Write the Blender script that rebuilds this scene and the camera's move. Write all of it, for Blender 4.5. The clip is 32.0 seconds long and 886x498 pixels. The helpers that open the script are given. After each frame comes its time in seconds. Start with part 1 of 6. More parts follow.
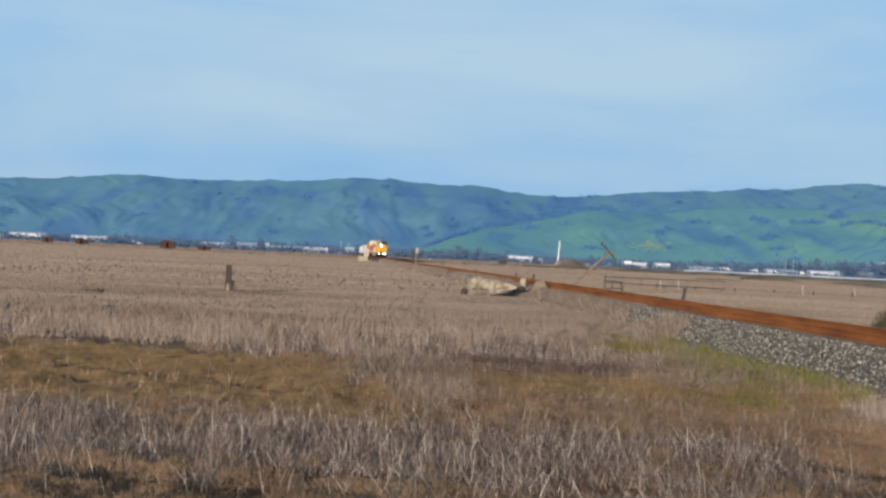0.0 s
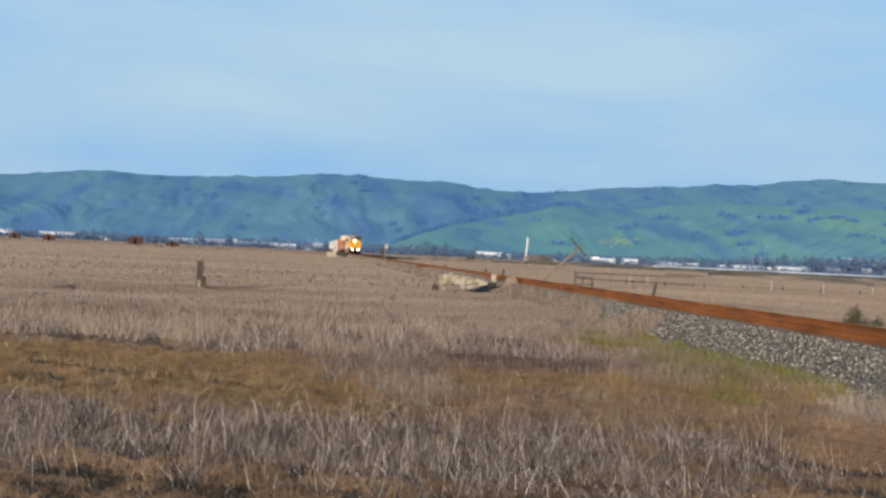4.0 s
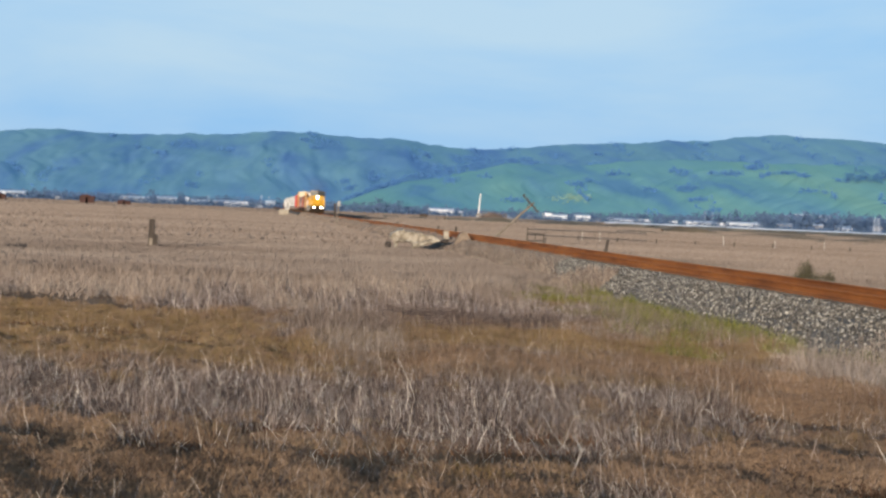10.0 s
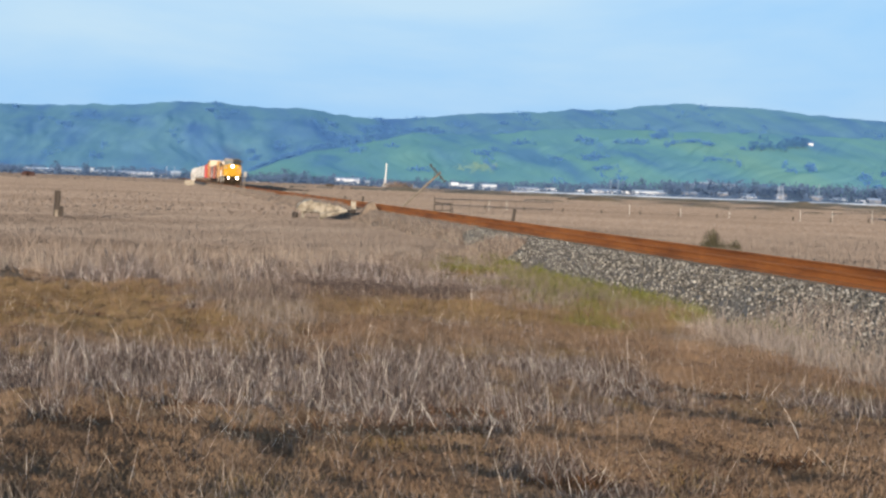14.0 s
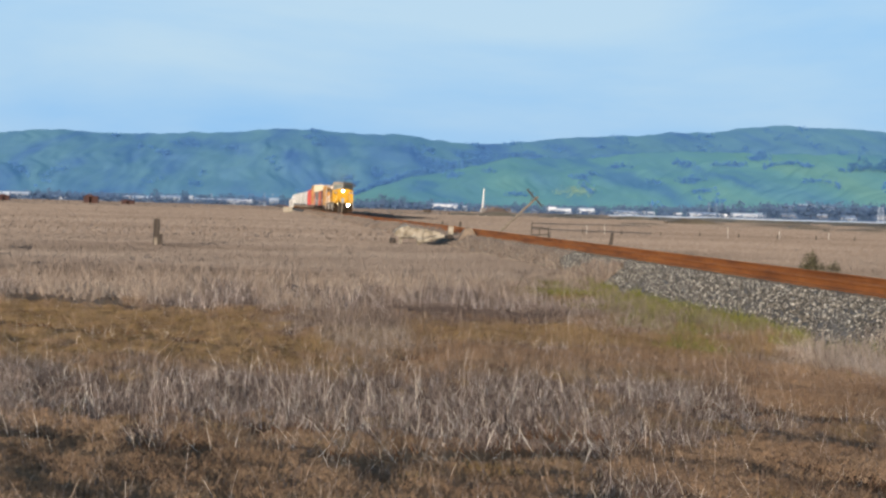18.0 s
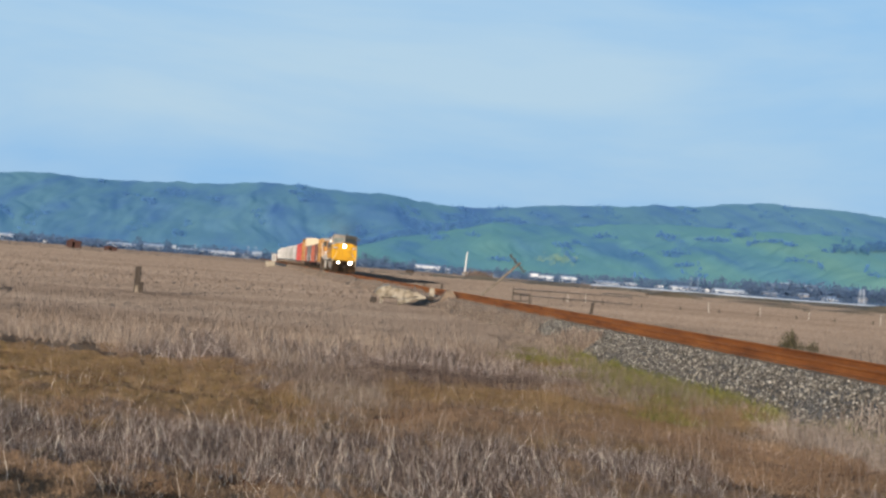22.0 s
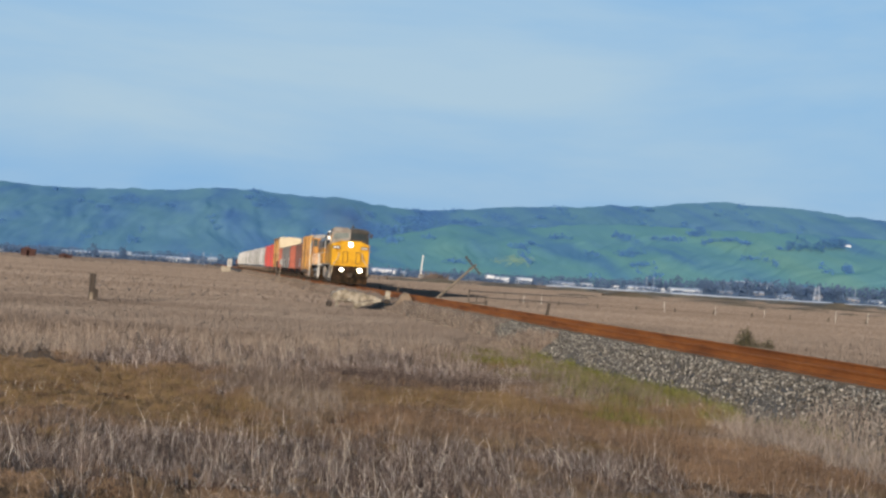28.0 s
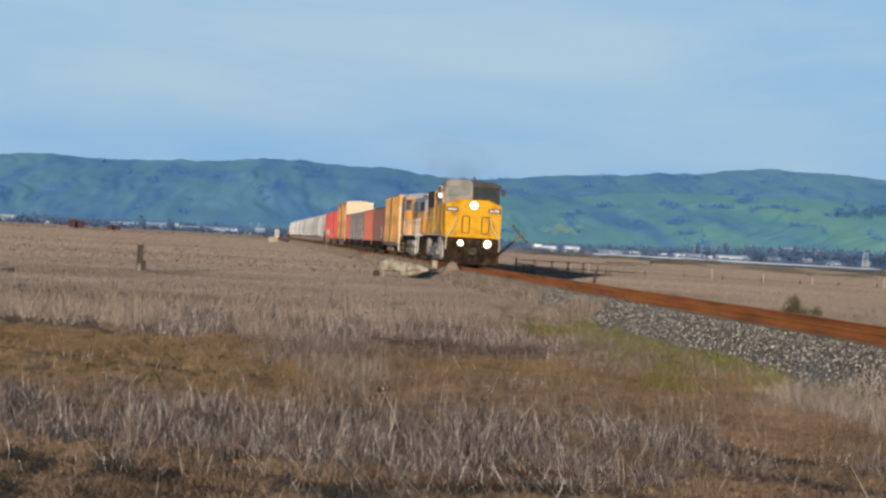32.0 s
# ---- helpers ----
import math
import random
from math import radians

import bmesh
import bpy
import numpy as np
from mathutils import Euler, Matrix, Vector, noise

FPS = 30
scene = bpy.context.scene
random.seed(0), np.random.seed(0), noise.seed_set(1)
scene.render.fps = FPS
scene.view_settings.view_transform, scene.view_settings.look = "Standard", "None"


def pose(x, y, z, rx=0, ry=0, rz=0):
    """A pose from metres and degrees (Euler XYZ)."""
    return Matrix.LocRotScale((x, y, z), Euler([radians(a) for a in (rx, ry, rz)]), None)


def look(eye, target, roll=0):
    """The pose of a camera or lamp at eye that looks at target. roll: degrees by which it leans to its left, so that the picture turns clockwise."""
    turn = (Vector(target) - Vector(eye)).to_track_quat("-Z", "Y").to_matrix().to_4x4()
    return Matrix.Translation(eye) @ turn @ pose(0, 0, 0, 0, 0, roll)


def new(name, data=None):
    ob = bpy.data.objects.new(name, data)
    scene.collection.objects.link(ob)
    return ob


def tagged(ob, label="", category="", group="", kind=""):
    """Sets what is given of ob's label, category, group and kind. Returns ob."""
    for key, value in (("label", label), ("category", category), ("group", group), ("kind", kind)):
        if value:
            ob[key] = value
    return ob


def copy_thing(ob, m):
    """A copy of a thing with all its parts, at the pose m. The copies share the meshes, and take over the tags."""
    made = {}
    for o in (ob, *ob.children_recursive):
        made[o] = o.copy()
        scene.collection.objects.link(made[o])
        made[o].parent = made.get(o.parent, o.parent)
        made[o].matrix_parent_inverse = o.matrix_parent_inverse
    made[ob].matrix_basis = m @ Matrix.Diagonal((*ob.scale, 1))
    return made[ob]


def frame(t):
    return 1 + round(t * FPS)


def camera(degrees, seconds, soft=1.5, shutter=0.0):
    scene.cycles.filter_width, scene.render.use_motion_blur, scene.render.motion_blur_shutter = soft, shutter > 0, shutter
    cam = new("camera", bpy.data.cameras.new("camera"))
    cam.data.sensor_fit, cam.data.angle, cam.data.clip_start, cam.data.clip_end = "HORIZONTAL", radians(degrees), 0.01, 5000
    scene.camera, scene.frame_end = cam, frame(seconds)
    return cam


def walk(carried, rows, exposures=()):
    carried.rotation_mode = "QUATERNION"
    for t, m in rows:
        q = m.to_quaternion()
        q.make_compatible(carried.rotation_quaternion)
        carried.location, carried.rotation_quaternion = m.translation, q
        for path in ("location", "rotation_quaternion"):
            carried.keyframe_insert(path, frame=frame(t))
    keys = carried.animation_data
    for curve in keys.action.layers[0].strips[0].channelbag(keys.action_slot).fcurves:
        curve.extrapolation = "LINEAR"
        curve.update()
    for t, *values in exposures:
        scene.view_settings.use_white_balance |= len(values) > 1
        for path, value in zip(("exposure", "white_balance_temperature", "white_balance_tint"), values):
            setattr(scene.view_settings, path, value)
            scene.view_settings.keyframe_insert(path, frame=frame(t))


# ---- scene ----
cam = camera(21.15, 32.0, soft=2.6)
PATH = [
    (0.0, 0.136, -0.031, 2.298, 90.177, -2.682, -2.552), (0.5, 0.148, -0.025, 2.305, 90.203, -2.757, -1.619),
    (1.0, 0.134, -0.034, 2.307, 90.011, -2.832, -2.191), (1.5, 0.113, -0.007, 2.262, 89.943, -2.489, -2.100),
    (2.0, 0.135, -0.018, 2.291, 89.834, -2.572, -1.093), (2.5, 0.110, -0.018, 2.308, 89.934, -2.373, -2.460),
    (3.0, 0.069, -0.048, 2.286, 90.914, -2.422, -3.238), (3.5, -0.006, -0.027, 2.297, 90.231, -2.520, -3.278),
    (5.5, -0.049, -0.021, 2.303, 89.977, -3.156, -3.584), (6.0, -0.032, -0.006, 2.297, 89.807, -3.038, -3.725),
    (6.5, -0.032, -0.015, 2.295, 90.275, -3.202, -3.664), (7.0, -0.029, -0.025, 2.302, 89.935, -3.168, -3.914),
    (7.5, -0.047, -0.006, 2.297, 89.499, -3.169, -3.944), (8.0, -0.025, -0.004, 2.288, 89.758, -3.245, -4.291),
    (8.5, -0.020, 0.024, 2.295, 89.079, -2.819, -4.310), (9.0, 0.006, 0.001, 2.300, 88.891, -2.819, -4.328),
    (9.5, -0.028, 0.006, 2.297, 89.484, -2.572, -4.976), (10.0, -0.013, 0.018, 2.285, 89.127, -2.413, -4.471),
    (10.5, -0.032, 0.025, 2.289, 88.939, -2.420, -4.356), (11.0, -0.040, 0.020, 2.289, 88.846, -2.573, -4.233),
    (11.5, -0.007, 0.010, 2.308, 88.423, -2.425, -4.280), (12.0, -0.014, 0.003, 2.300, 88.821, -2.773, -3.728),
    (12.5, -0.011, 0.022, 2.289, 88.107, -2.922, -4.392), (13.0, -0.014, 0.018, 2.300, 88.516, -2.815, -5.646),
    (13.5, -0.020, 0.010, 2.292, 88.439, -2.152, -6.312), (14.0, -0.059, 0.022, 2.309, 88.481, -2.150, -6.733),
    (14.5, -0.050, 0.010, 2.307, 89.045, -1.885, -6.685), (16.5, -0.013, 0.013, 2.323, 89.255, -1.375, -6.899),
    (17.0, -0.032, 0.039, 2.333, 89.247, -1.934, -6.527), (17.5, -0.049, 0.008, 2.295, 88.919, -1.721, -4.595),
    (18.0, -0.038, 0.003, 2.309, 89.006, -1.615, -4.379), (18.5, -0.044, 0.003, 2.312, 89.424, -2.083, -4.128),
    (19.0, -0.002, 0.014, 2.323, 89.491, -2.238, -4.836), (19.5, -0.018, 0.017, 2.306, 89.524, -2.689, -5.352),
    (20.0, -0.004, -0.000, 2.312, 89.805, -3.081, -4.838), (20.5, -0.024, 0.013, 2.315, 89.983, -3.193, -5.637),
    (21.0, -0.023, 0.013, 2.308, 89.968, -3.892, -5.287), (21.5, -0.038, 0.015, 2.311, 90.417, -4.267, -5.449),
    (22.0, -0.027, -0.013, 2.306, 90.523, -4.345, -4.803), (22.5, -0.025, -0.004, 2.311, 90.618, -4.302, -5.143),
    (23.0, -0.016, -0.008, 2.301, 90.399, -4.452, -5.291), (23.5, -0.032, 0.007, 2.309, 90.316, -4.160, -5.141),
    (24.0, -0.030, 0.004, 2.309, 90.420, -3.969, -5.035), (24.5, -0.033, -0.018, 2.306, 91.194, -4.086, -5.262),
    (26.5, -0.016, -0.003, 2.293, 91.041, -3.557, -5.223), (27.0, 0.011, -0.010, 2.294, 90.973, -3.481, -5.635),
    (27.5, -0.010, 0.006, 2.309, 90.772, -3.470, -5.952), (28.0, 0.006, 0.003, 2.299, 90.662, -3.556, -5.866),
    (28.5, -0.001, 0.027, 2.296, 90.193, -3.814, -6.284), (29.0, 0.076, -0.007, 2.270, 89.782, -3.746, -6.616),
    (29.5, 0.000, 0.003, 2.312, 90.592, -3.619, -5.041), (30.0, 0.024, -0.032, 2.304, 91.801, -3.401, -4.579),
    (30.5, -0.004, -0.018, 2.284, 91.599, -3.557, -4.437), (31.0, 0.025, 0.008, 2.283, 89.630, -3.440, -5.139),
    (31.5, -0.017, 0.013, 2.282, 90.337, -3.057, -4.624), (32.0, 0.029, -0.003, 2.291, 89.852, -3.146, -4.724),
]

# the picture brightens when the camera tips towards the ground, as its exposure follows
STOPS = [(t, round(0.79 + float(np.interp(90 + 1.4 * (rx - 90), [87.9, 88.4, 88.8, 89.6, 90.2, 90.9, 92.0], [0.28, 0.19, 0.14, 0.09, 0.06, 0.03, 0.07])) - 0.24 * min(1.0, max(0.0, (t - 25.5) / 4.5)) - 0.08 * (t < 2.5) + 0.12 * (t == 30) - 0.06 * (t == 6) + 0.05 * (t == 32) + 0.08 * (t == 17) - 0.05 * (t in (9, 31)), 3)) for t, x, y, z, rx, ry, rz in PATH if t == int(t)]
walk(cam, [(t, pose(x, y, z, rx, ry, rz)) for t, x, y, z, rx, ry, rz in PATH], exposures=STOPS)

# ---- light: low late-afternoon sun behind the camera, thin high cloud ----
SUN_EL, SUN_OFF = 3.4, 13.0      # elevation; degrees by which it stands left of straight behind the view along the track
world = bpy.data.worlds.new("sky")
scene.world = world
world.use_nodes = True
wn, wl = world.node_tree.nodes, world.node_tree.links
wn.clear()
sky = wn.new("ShaderNodeTexSky")
sky.sky_type, sky.sun_disc = "NISHITA", False
sky.sun_elevation, sky.sun_rotation = radians(SUN_EL), radians(180 + SUN_OFF)
sky.air_density, sky.dust_density, sky.ozone_density = 1.0, 0.2, 3.0
coord = wn.new("ShaderNodeTexCoord")
mapping = wn.new("ShaderNodeMapping")
mapping.inputs["Scale"].default_value = (1.5, 1.5, 6.0)
mapping.inputs["Rotation"].default_value = (radians(3), radians(-6), 0)
cirrus = wn.new("ShaderNodeTexNoise")
cirrus.inputs["Scale"].default_value, cirrus.inputs["Detail"].default_value = 2.4, 7.0
cirrus.inputs["Roughness"].default_value, cirrus.inputs["Distortion"].default_value = 0.52, 0.4
thin = wn.new("ShaderNodeMapRange")
thin.inputs["From Min"].default_value, thin.inputs["From Max"].default_value = 0.38, 0.66
cloud = wn.new("ShaderNodeMix")       # clear blue to thin white cirrus
cloud.data_type = "RGBA"
cloud.inputs["A"].default_value, cloud.inputs["B"].default_value = (2.75, 5.4, 8.85, 1), (4.8, 6.65, 8.45, 1)
veil = wn.new("ShaderNodeMix")
veil.data_type = "RGBA"
veil.inputs["Factor"].default_value = 0.8
back = wn.new("ShaderNodeBackground")
back.inputs["Strength"].default_value = 0.0625
wo = wn.new("ShaderNodeOutputWorld")
wl.new(coord.outputs["Generated"], mapping.inputs["Vector"])
wl.new(mapping.outputs["Vector"], cirrus.inputs["Vector"])
wl.new(cirrus.outputs["Fac"], thin.inputs["Value"])
wl.new(thin.outputs["Result"], cloud.inputs["Factor"])
wl.new(sky.outputs["Color"], veil.inputs["A"])
wl.new(cloud.outputs["Result"], veil.inputs["B"])
wl.new(veil.outputs["Result"], back.inputs["Color"])
wl.new(back.outputs["Background"], wo.inputs["Surface"])

sun = new("sun", bpy.data.lights.new("sun", "SUN"))
sun.data.energy, sun.data.angle, sun.data.color = 4.8, radians(0.6), (1.0, 0.85, 0.68)
sun_dir = Vector((-math.sin(radians(SUN_OFF)), -math.cos(radians(SUN_OFF)), math.tan(radians(SUN_EL))))
sun.matrix_world = look(sun_dir * 100, (0, 0, 0))


# ---- materials ----
def material(name, colors, scale=6.0, rough=0.8, metal=0.0, bump=0.0, bump_scale=40.0, island=0.0, objrand=0.0,
             stops=None, detail=5.0, stretch=(1, 1, 1), fine=0.12, spec=0.3):
    """Noise-mixed colours at two scales, with bump; island/objrand vary the value piece by piece."""
    m = bpy.data.materials.new(name)
    m.use_nodes = True
    n, l = m.node_tree.nodes, m.node_tree.links
    b = n["Principled BSDF"]
    b.inputs["Roughness"].default_value, b.inputs["Metallic"].default_value = rough, metal
    b.inputs["Specular IOR Level"].default_value = spec
    tc, mp = n.new("ShaderNodeTexCoord"), n.new("ShaderNodeMapping")
    mp.inputs["Scale"].default_value = stretch
    l.new(tc.outputs["Object"], mp.inputs["Vector"])
    tex = n.new("ShaderNodeTexNoise")
    tex.inputs["Scale"].default_value, tex.inputs["Detail"].default_value = scale, detail
    l.new(mp.outputs["Vector"], tex.inputs["Vector"])
    ramp = n.new("ShaderNodeValToRGB")
    k = len(colors)
    stops = stops or [0.3 + 0.4 * i / max(1, k - 1) for i in range(k)]
    el = ramp.color_ramp.elements
    while len(el) < k:
        el.new(0.5)
    for e, s, c in zip(el, stops, colors):
        e.position, e.color = s, (*c, 1)
    fac = tex.outputs["Fac"]
    if island or objrand:
        src = n.new("ShaderNodeNewGeometry").outputs["Random Per Island"] if island else n.new("ShaderNodeObjectInfo").outputs["Random"]
        mix = n.new("ShaderNodeMix")
        mix.inputs["Factor"].default_value = island or objrand
        l.new(fac, mix.inputs["A"])
        l.new(src, mix.inputs["B"])
        fac = mix.outputs["Result"]
    l.new(fac, ramp.inputs["Fac"])
    color = ramp.outputs["Color"]
    if fine:
        t2 = n.new("ShaderNodeTexNoise")
        t2.inputs["Scale"].default_value, t2.inputs["Detail"].default_value = scale * 9, 3.0
        l.new(mp.outputs["Vector"], t2.inputs["Vector"])
        mr = n.new("ShaderNodeMapRange")
        mr.inputs["To Min"].default_value, mr.inputs["To Max"].default_value = 1 - fine * 2, 1 + fine * 2
        l.new(t2.outputs["Fac"], mr.inputs["Value"])
        mul = n.new("ShaderNodeMix")
        mul.data_type, mul.blend_type = "RGBA", "MULTIPLY"
        mul.inputs["Factor"].default_value = 1.0
        l.new(color, mul.inputs["A"])
        l.new(mr.outputs["Result"], mul.inputs["B"])
        color = mul.outputs["Result"]
    l.new(color, b.inputs["Base Color"])
    if bump:
        t3, bp = n.new("ShaderNodeTexNoise"), n.new("ShaderNodeBump")
        t3.inputs["Scale"].default_value, t3.inputs["Detail"].default_value = bump_scale, 4.0
        bp.inputs["Strength"].default_value, bp.inputs["Distance"].default_value = bump, 0.02
        l.new(mp.outputs["Vector"], t3.inputs["Vector"])
        l.new(t3.outputs["Fac"], bp.inputs["Height"])
        l.new(bp.outputs["Normal"], b.inputs["Normal"])
    return m


def lamp_material(name, color, strength):
    m = bpy.data.materials.new(name)
    m.use_nodes = True
    b = m.node_tree.nodes["Principled BSDF"]
    b.inputs["Emission Color"].default_value = (*color, 1)
    # brightest in the middle and dim at the rim, for the glow's soft edge
    n, l = m.node_tree.nodes, m.node_tree.links
    tc, mp, ln, mr = n.new("ShaderNodeTexCoord"), n.new("ShaderNodeMapping"), n.new("ShaderNodeVectorMath"), n.new("ShaderNodeMapRange")
    mp.inputs["Location"].default_value, mp.inputs["Scale"].default_value = (-0.5, 0, -0.5), (1, 0, 1)
    ln.operation = "LENGTH"
    mr.inputs["From Min"].default_value, mr.inputs["From Max"].default_value = 0.05, 0.5
    mr.inputs["To Min"].default_value, mr.inputs["To Max"].default_value = strength, 0.25
    mr.interpolation_type = "SMOOTHSTEP"
    l.new(tc.outputs["Generated"], mp.inputs["Vector"])
    l.new(mp.outputs["Vector"], ln.inputs[0])
    l.new(ln.outputs["Value"], mr.inputs["Value"])
    l.new(mr.outputs["Result"], b.inputs["Emission Strength"])
    b.inputs["Base Color"].default_value = (0.5, 0.45, 0.3, 1)
    return m


SOIL = material("marsh_soil", [(0.06, 0.029, 0.014), (0.105, 0.057, 0.031), (0.155, 0.094, 0.056)], 0.35, 0.95, bump=0.6, bump_scale=9, fine=0.2, spec=0.02)


def litter_on_soil():
    """Beyond the near hummocks the ground lies under tan reed litter."""
    n, l = SOIL.node_tree.nodes, SOIL.node_tree.links
    b = n["Principled BSDF"]
    was = b.inputs["Base Color"].links[0].from_socket
    tc, sep, mr, mix = n.new("ShaderNodeTexCoord"), n.new("ShaderNodeSeparateXYZ"), n.new("ShaderNodeMapRange"), n.new("ShaderNodeMix")
    mr.inputs["From Min"].default_value, mr.inputs["From Max"].default_value = 48.0, 105.0
    mix.data_type = "RGBA"
    mix.inputs["B"].default_value = (0.131, 0.105, 0.088, 1)
    l.new(tc.outputs["Object"], sep.inputs["Vector"])
    l.new(sep.outputs["Y"], mr.inputs["Value"])
    l.new(mr.outputs["Result"], mix.inputs["Factor"])
    l.new(was, mix.inputs["A"])
    l.new(mix.outputs["Result"], b.inputs["Base Color"])


litter_on_soil()
BALLAST = material("ballast_fines", [(0.072, 0.0624, 0.0552), (0.156, 0.138, 0.12)], 7, 0.95, bump=0.8, bump_scale=30, fine=0.25, spec=0.02)
STONE = material("ballast_stone", [(0.0242, 0.0209, 0.0176), (0.0769, 0.067, 0.0549), (0.165, 0.146, 0.121), (0.461, 0.428, 0.373)], 3, 0.9, island=0.8, stops=[0.15, 0.44, 0.72, 0.97])
RUST = material("rusty_rail", [(0.141, 0.0435, 0.0115), (0.269, 0.087, 0.0205), (0.352, 0.122, 0.0294)], 1.3, 0.9, bump=0.4, bump_scale=60, stretch=(1, 0.15, 1), spec=0.15)
TIE = material("creosoted_wood", [(0.035, 0.026, 0.02), (0.085, 0.06, 0.042)], 5, 0.9, bump=0.5, objrand=0.3)
YELLOW = material("yellow_paint", [(0.10, 0.045, 0.003), (0.29, 0.14, 0.002), (0.39, 0.205, 0.002), (0.34, 0.165, 0.0015)], 1.4, 0.6, stops=[0.24, 0.38, 0.55, 0.75], bump=0.05, fine=0.05, spec=0.15)
YELLOW_DIRTY = material("grimy_yellow_paint", [(0.06, 0.03, 0.015), (0.24, 0.105, 0.016), (0.41, 0.19, 0.018), (0.54, 0.29, 0.034)], 1.6, 0.6, stops=[0.32, 0.41, 0.5, 0.64], bump=0.1, fine=0.15, stretch=(1, 0.22, 0.3))
GREY_PAINT = material("grey_paint", [(0.108, 0.106, 0.104), (0.171, 0.168, 0.165)], 1.5, 0.5, fine=0.1)
DARK_STEEL = material("grimy_dark_steel", [(0.012, 0.010, 0.009), (0.04, 0.031, 0.025), (0.085, 0.06, 0.04)], 3, 0.85, bump=0.3, fine=0.2, spec=0.08)
SOOTY = material("black_paint_and_cab_shade", [(0.012, 0.011, 0.010), (0.03, 0.027, 0.024)], 2, 0.7, fine=0.15)
PILOT_STEEL = material("sooty_steel_and_sill_shade", [(0.005, 0.004, 0.003), (0.017, 0.012, 0.008), (0.05, 0.027, 0.015)], 2.4, 0.9, bump=0.3, fine=0.2, spec=0.04)
BROWN_STEEL = material("dusty_brown_steel", [(0.09, 0.06, 0.042), (0.17, 0.12, 0.085)], 2.5, 0.8, bump=0.2, fine=0.2)
DUSTY = material("dusty_grey_steel", [(0.099, 0.0858, 0.0739), (0.198, 0.178, 0.158)], 2.0, 0.85, bump=0.2, fine=0.2)
SMOKE = bpy.data.materials.new("thin_exhaust_smoke")
WHITE_PAINT = material("white_paint", [(0.39, 0.383, 0.367), (0.48, 0.473, 0.458)], 3, 0.5, fine=0.08)
GLASS_DARK = material("cab_window_glass", [(0.012, 0.015, 0.014), (0.028, 0.032, 0.03)], 1, 0.05, fine=0, spec=0.35)
SHEET_WHITE = material("glint_white", [(0.7, 0.7, 0.68), (0.8, 0.8, 0.78)], 3, 0.5, fine=0.03)
GLASS_DUSTY = material("dusty_sky_paled_glass", [(0.05, 0.06, 0.055), (0.105, 0.118, 0.11)], 2, 0.2, fine=0.05, spec=0.4)
LENS = lamp_material("lit_lamp_lens", (1.0, 0.88, 0.66), 60)
LIT_BOWL = lamp_material("lamp_bloom_glow", (1.0, 0.72, 0.26), 2.2)
OXIDE = material("brown_oxide_paint", [(0.054, 0.0252, 0.0225), (0.104, 0.0432, 0.0369)], 1.3, 0.7, fine=0.15, stretch=(1, 0.22, 0.3), bump=0.1)
BRICKRED = material("brick_red_paint", [(0.17, 0.042, 0.026), (0.28, 0.07, 0.04)], 1.3, 0.65, fine=0.14, stretch=(1, 0.22, 0.3), bump=0.1)
REDCAR = material("red_paint", [(0.24, 0.022, 0.02), (0.36, 0.036, 0.03)], 1.3, 0.6, fine=0.12, stretch=(1, 0.22, 0.3), bump=0.1)
DARKGREY = material("dark_grey_paint", [(0.05, 0.05, 0.055), (0.10, 0.098, 0.10)], 1.3, 0.65, fine=0.14, stretch=(1, 0.22, 0.3), bump=0.1)
YELLOW_WORN = material("worn_and_sunlit_yellow", [(0.06, 0.027, 0.011), (0.25, 0.125, 0.028), (0.47, 0.29, 0.075)], 2.6, 0.6, fine=0.12, stops=[0.38, 0.5, 0.63], stretch=(1, 0.75, 0.1))
CREAM = material("cream_paint_and_sunlit_end", [(0.322, 0.273, 0.189), (0.392, 0.336, 0.245)], 1.3, 0.6, fine=0.1, bump=0.05)
HOPPER = material("pale_grey_hopper_paint", [(0.145, 0.143, 0.14), (0.272, 0.27, 0.264), (0.391, 0.388, 0.383)], 0.9, 0.6, fine=0.12, stretch=(1, 0.22, 0.25), bump=0.1, objrand=0.6)
WOOD = material("weathered_wood", [(0.05, 0.04, 0.03), (0.115, 0.094, 0.073), (0.2, 0.17, 0.135)], 4, 0.9, bump=0.6, stretch=(4, 4, 0.4), fine=0.2)
GREYWOOD = material("tan_weathered_wood", [(0.075, 0.06, 0.05), (0.125, 0.102, 0.086)], 4, 0.9, bump=0.4, fine=0.2)
PALEWOOD = material("whitewashed_surface", [(0.272, 0.264, 0.248), (0.352, 0.344, 0.328)], 3, 0.8, fine=0.1)
DARKWOOD = material("dark_weathered_wood", [(0.018, 0.014, 0.012), (0.05, 0.039, 0.031)], 4, 0.9, bump=0.6, stretch=(4, 4, 0.4), fine=0.2)
CONCRETE = material("weathered_concrete", [(0.085, 0.07, 0.052), (0.195, 0.169, 0.132), (0.29, 0.26, 0.213)], 3.2, 0.95, bump=0.9, bump_scale=14, fine=0.15)
TANSLAB = material("tan_concrete", [(0.0935, 0.0697, 0.051), (0.162, 0.123, 0.0918)], 3, 0.95, bump=0.8, bump_scale=14, fine=0.15)
REED = material("dry_reed", [(0.08, 0.0585, 0.0465), (0.152, 0.1175, 0.0955), (0.23, 0.187, 0.155)], 0.12, 0.85, island=0.5, fine=0, spec=0.15)
REED_FAR = material("far_dry_reed", [(0.0985, 0.079, 0.067), (0.1235, 0.1, 0.086), (0.149, 0.1235, 0.1065)], 0.03, 0.9, island=0.25, fine=0, spec=0.05)
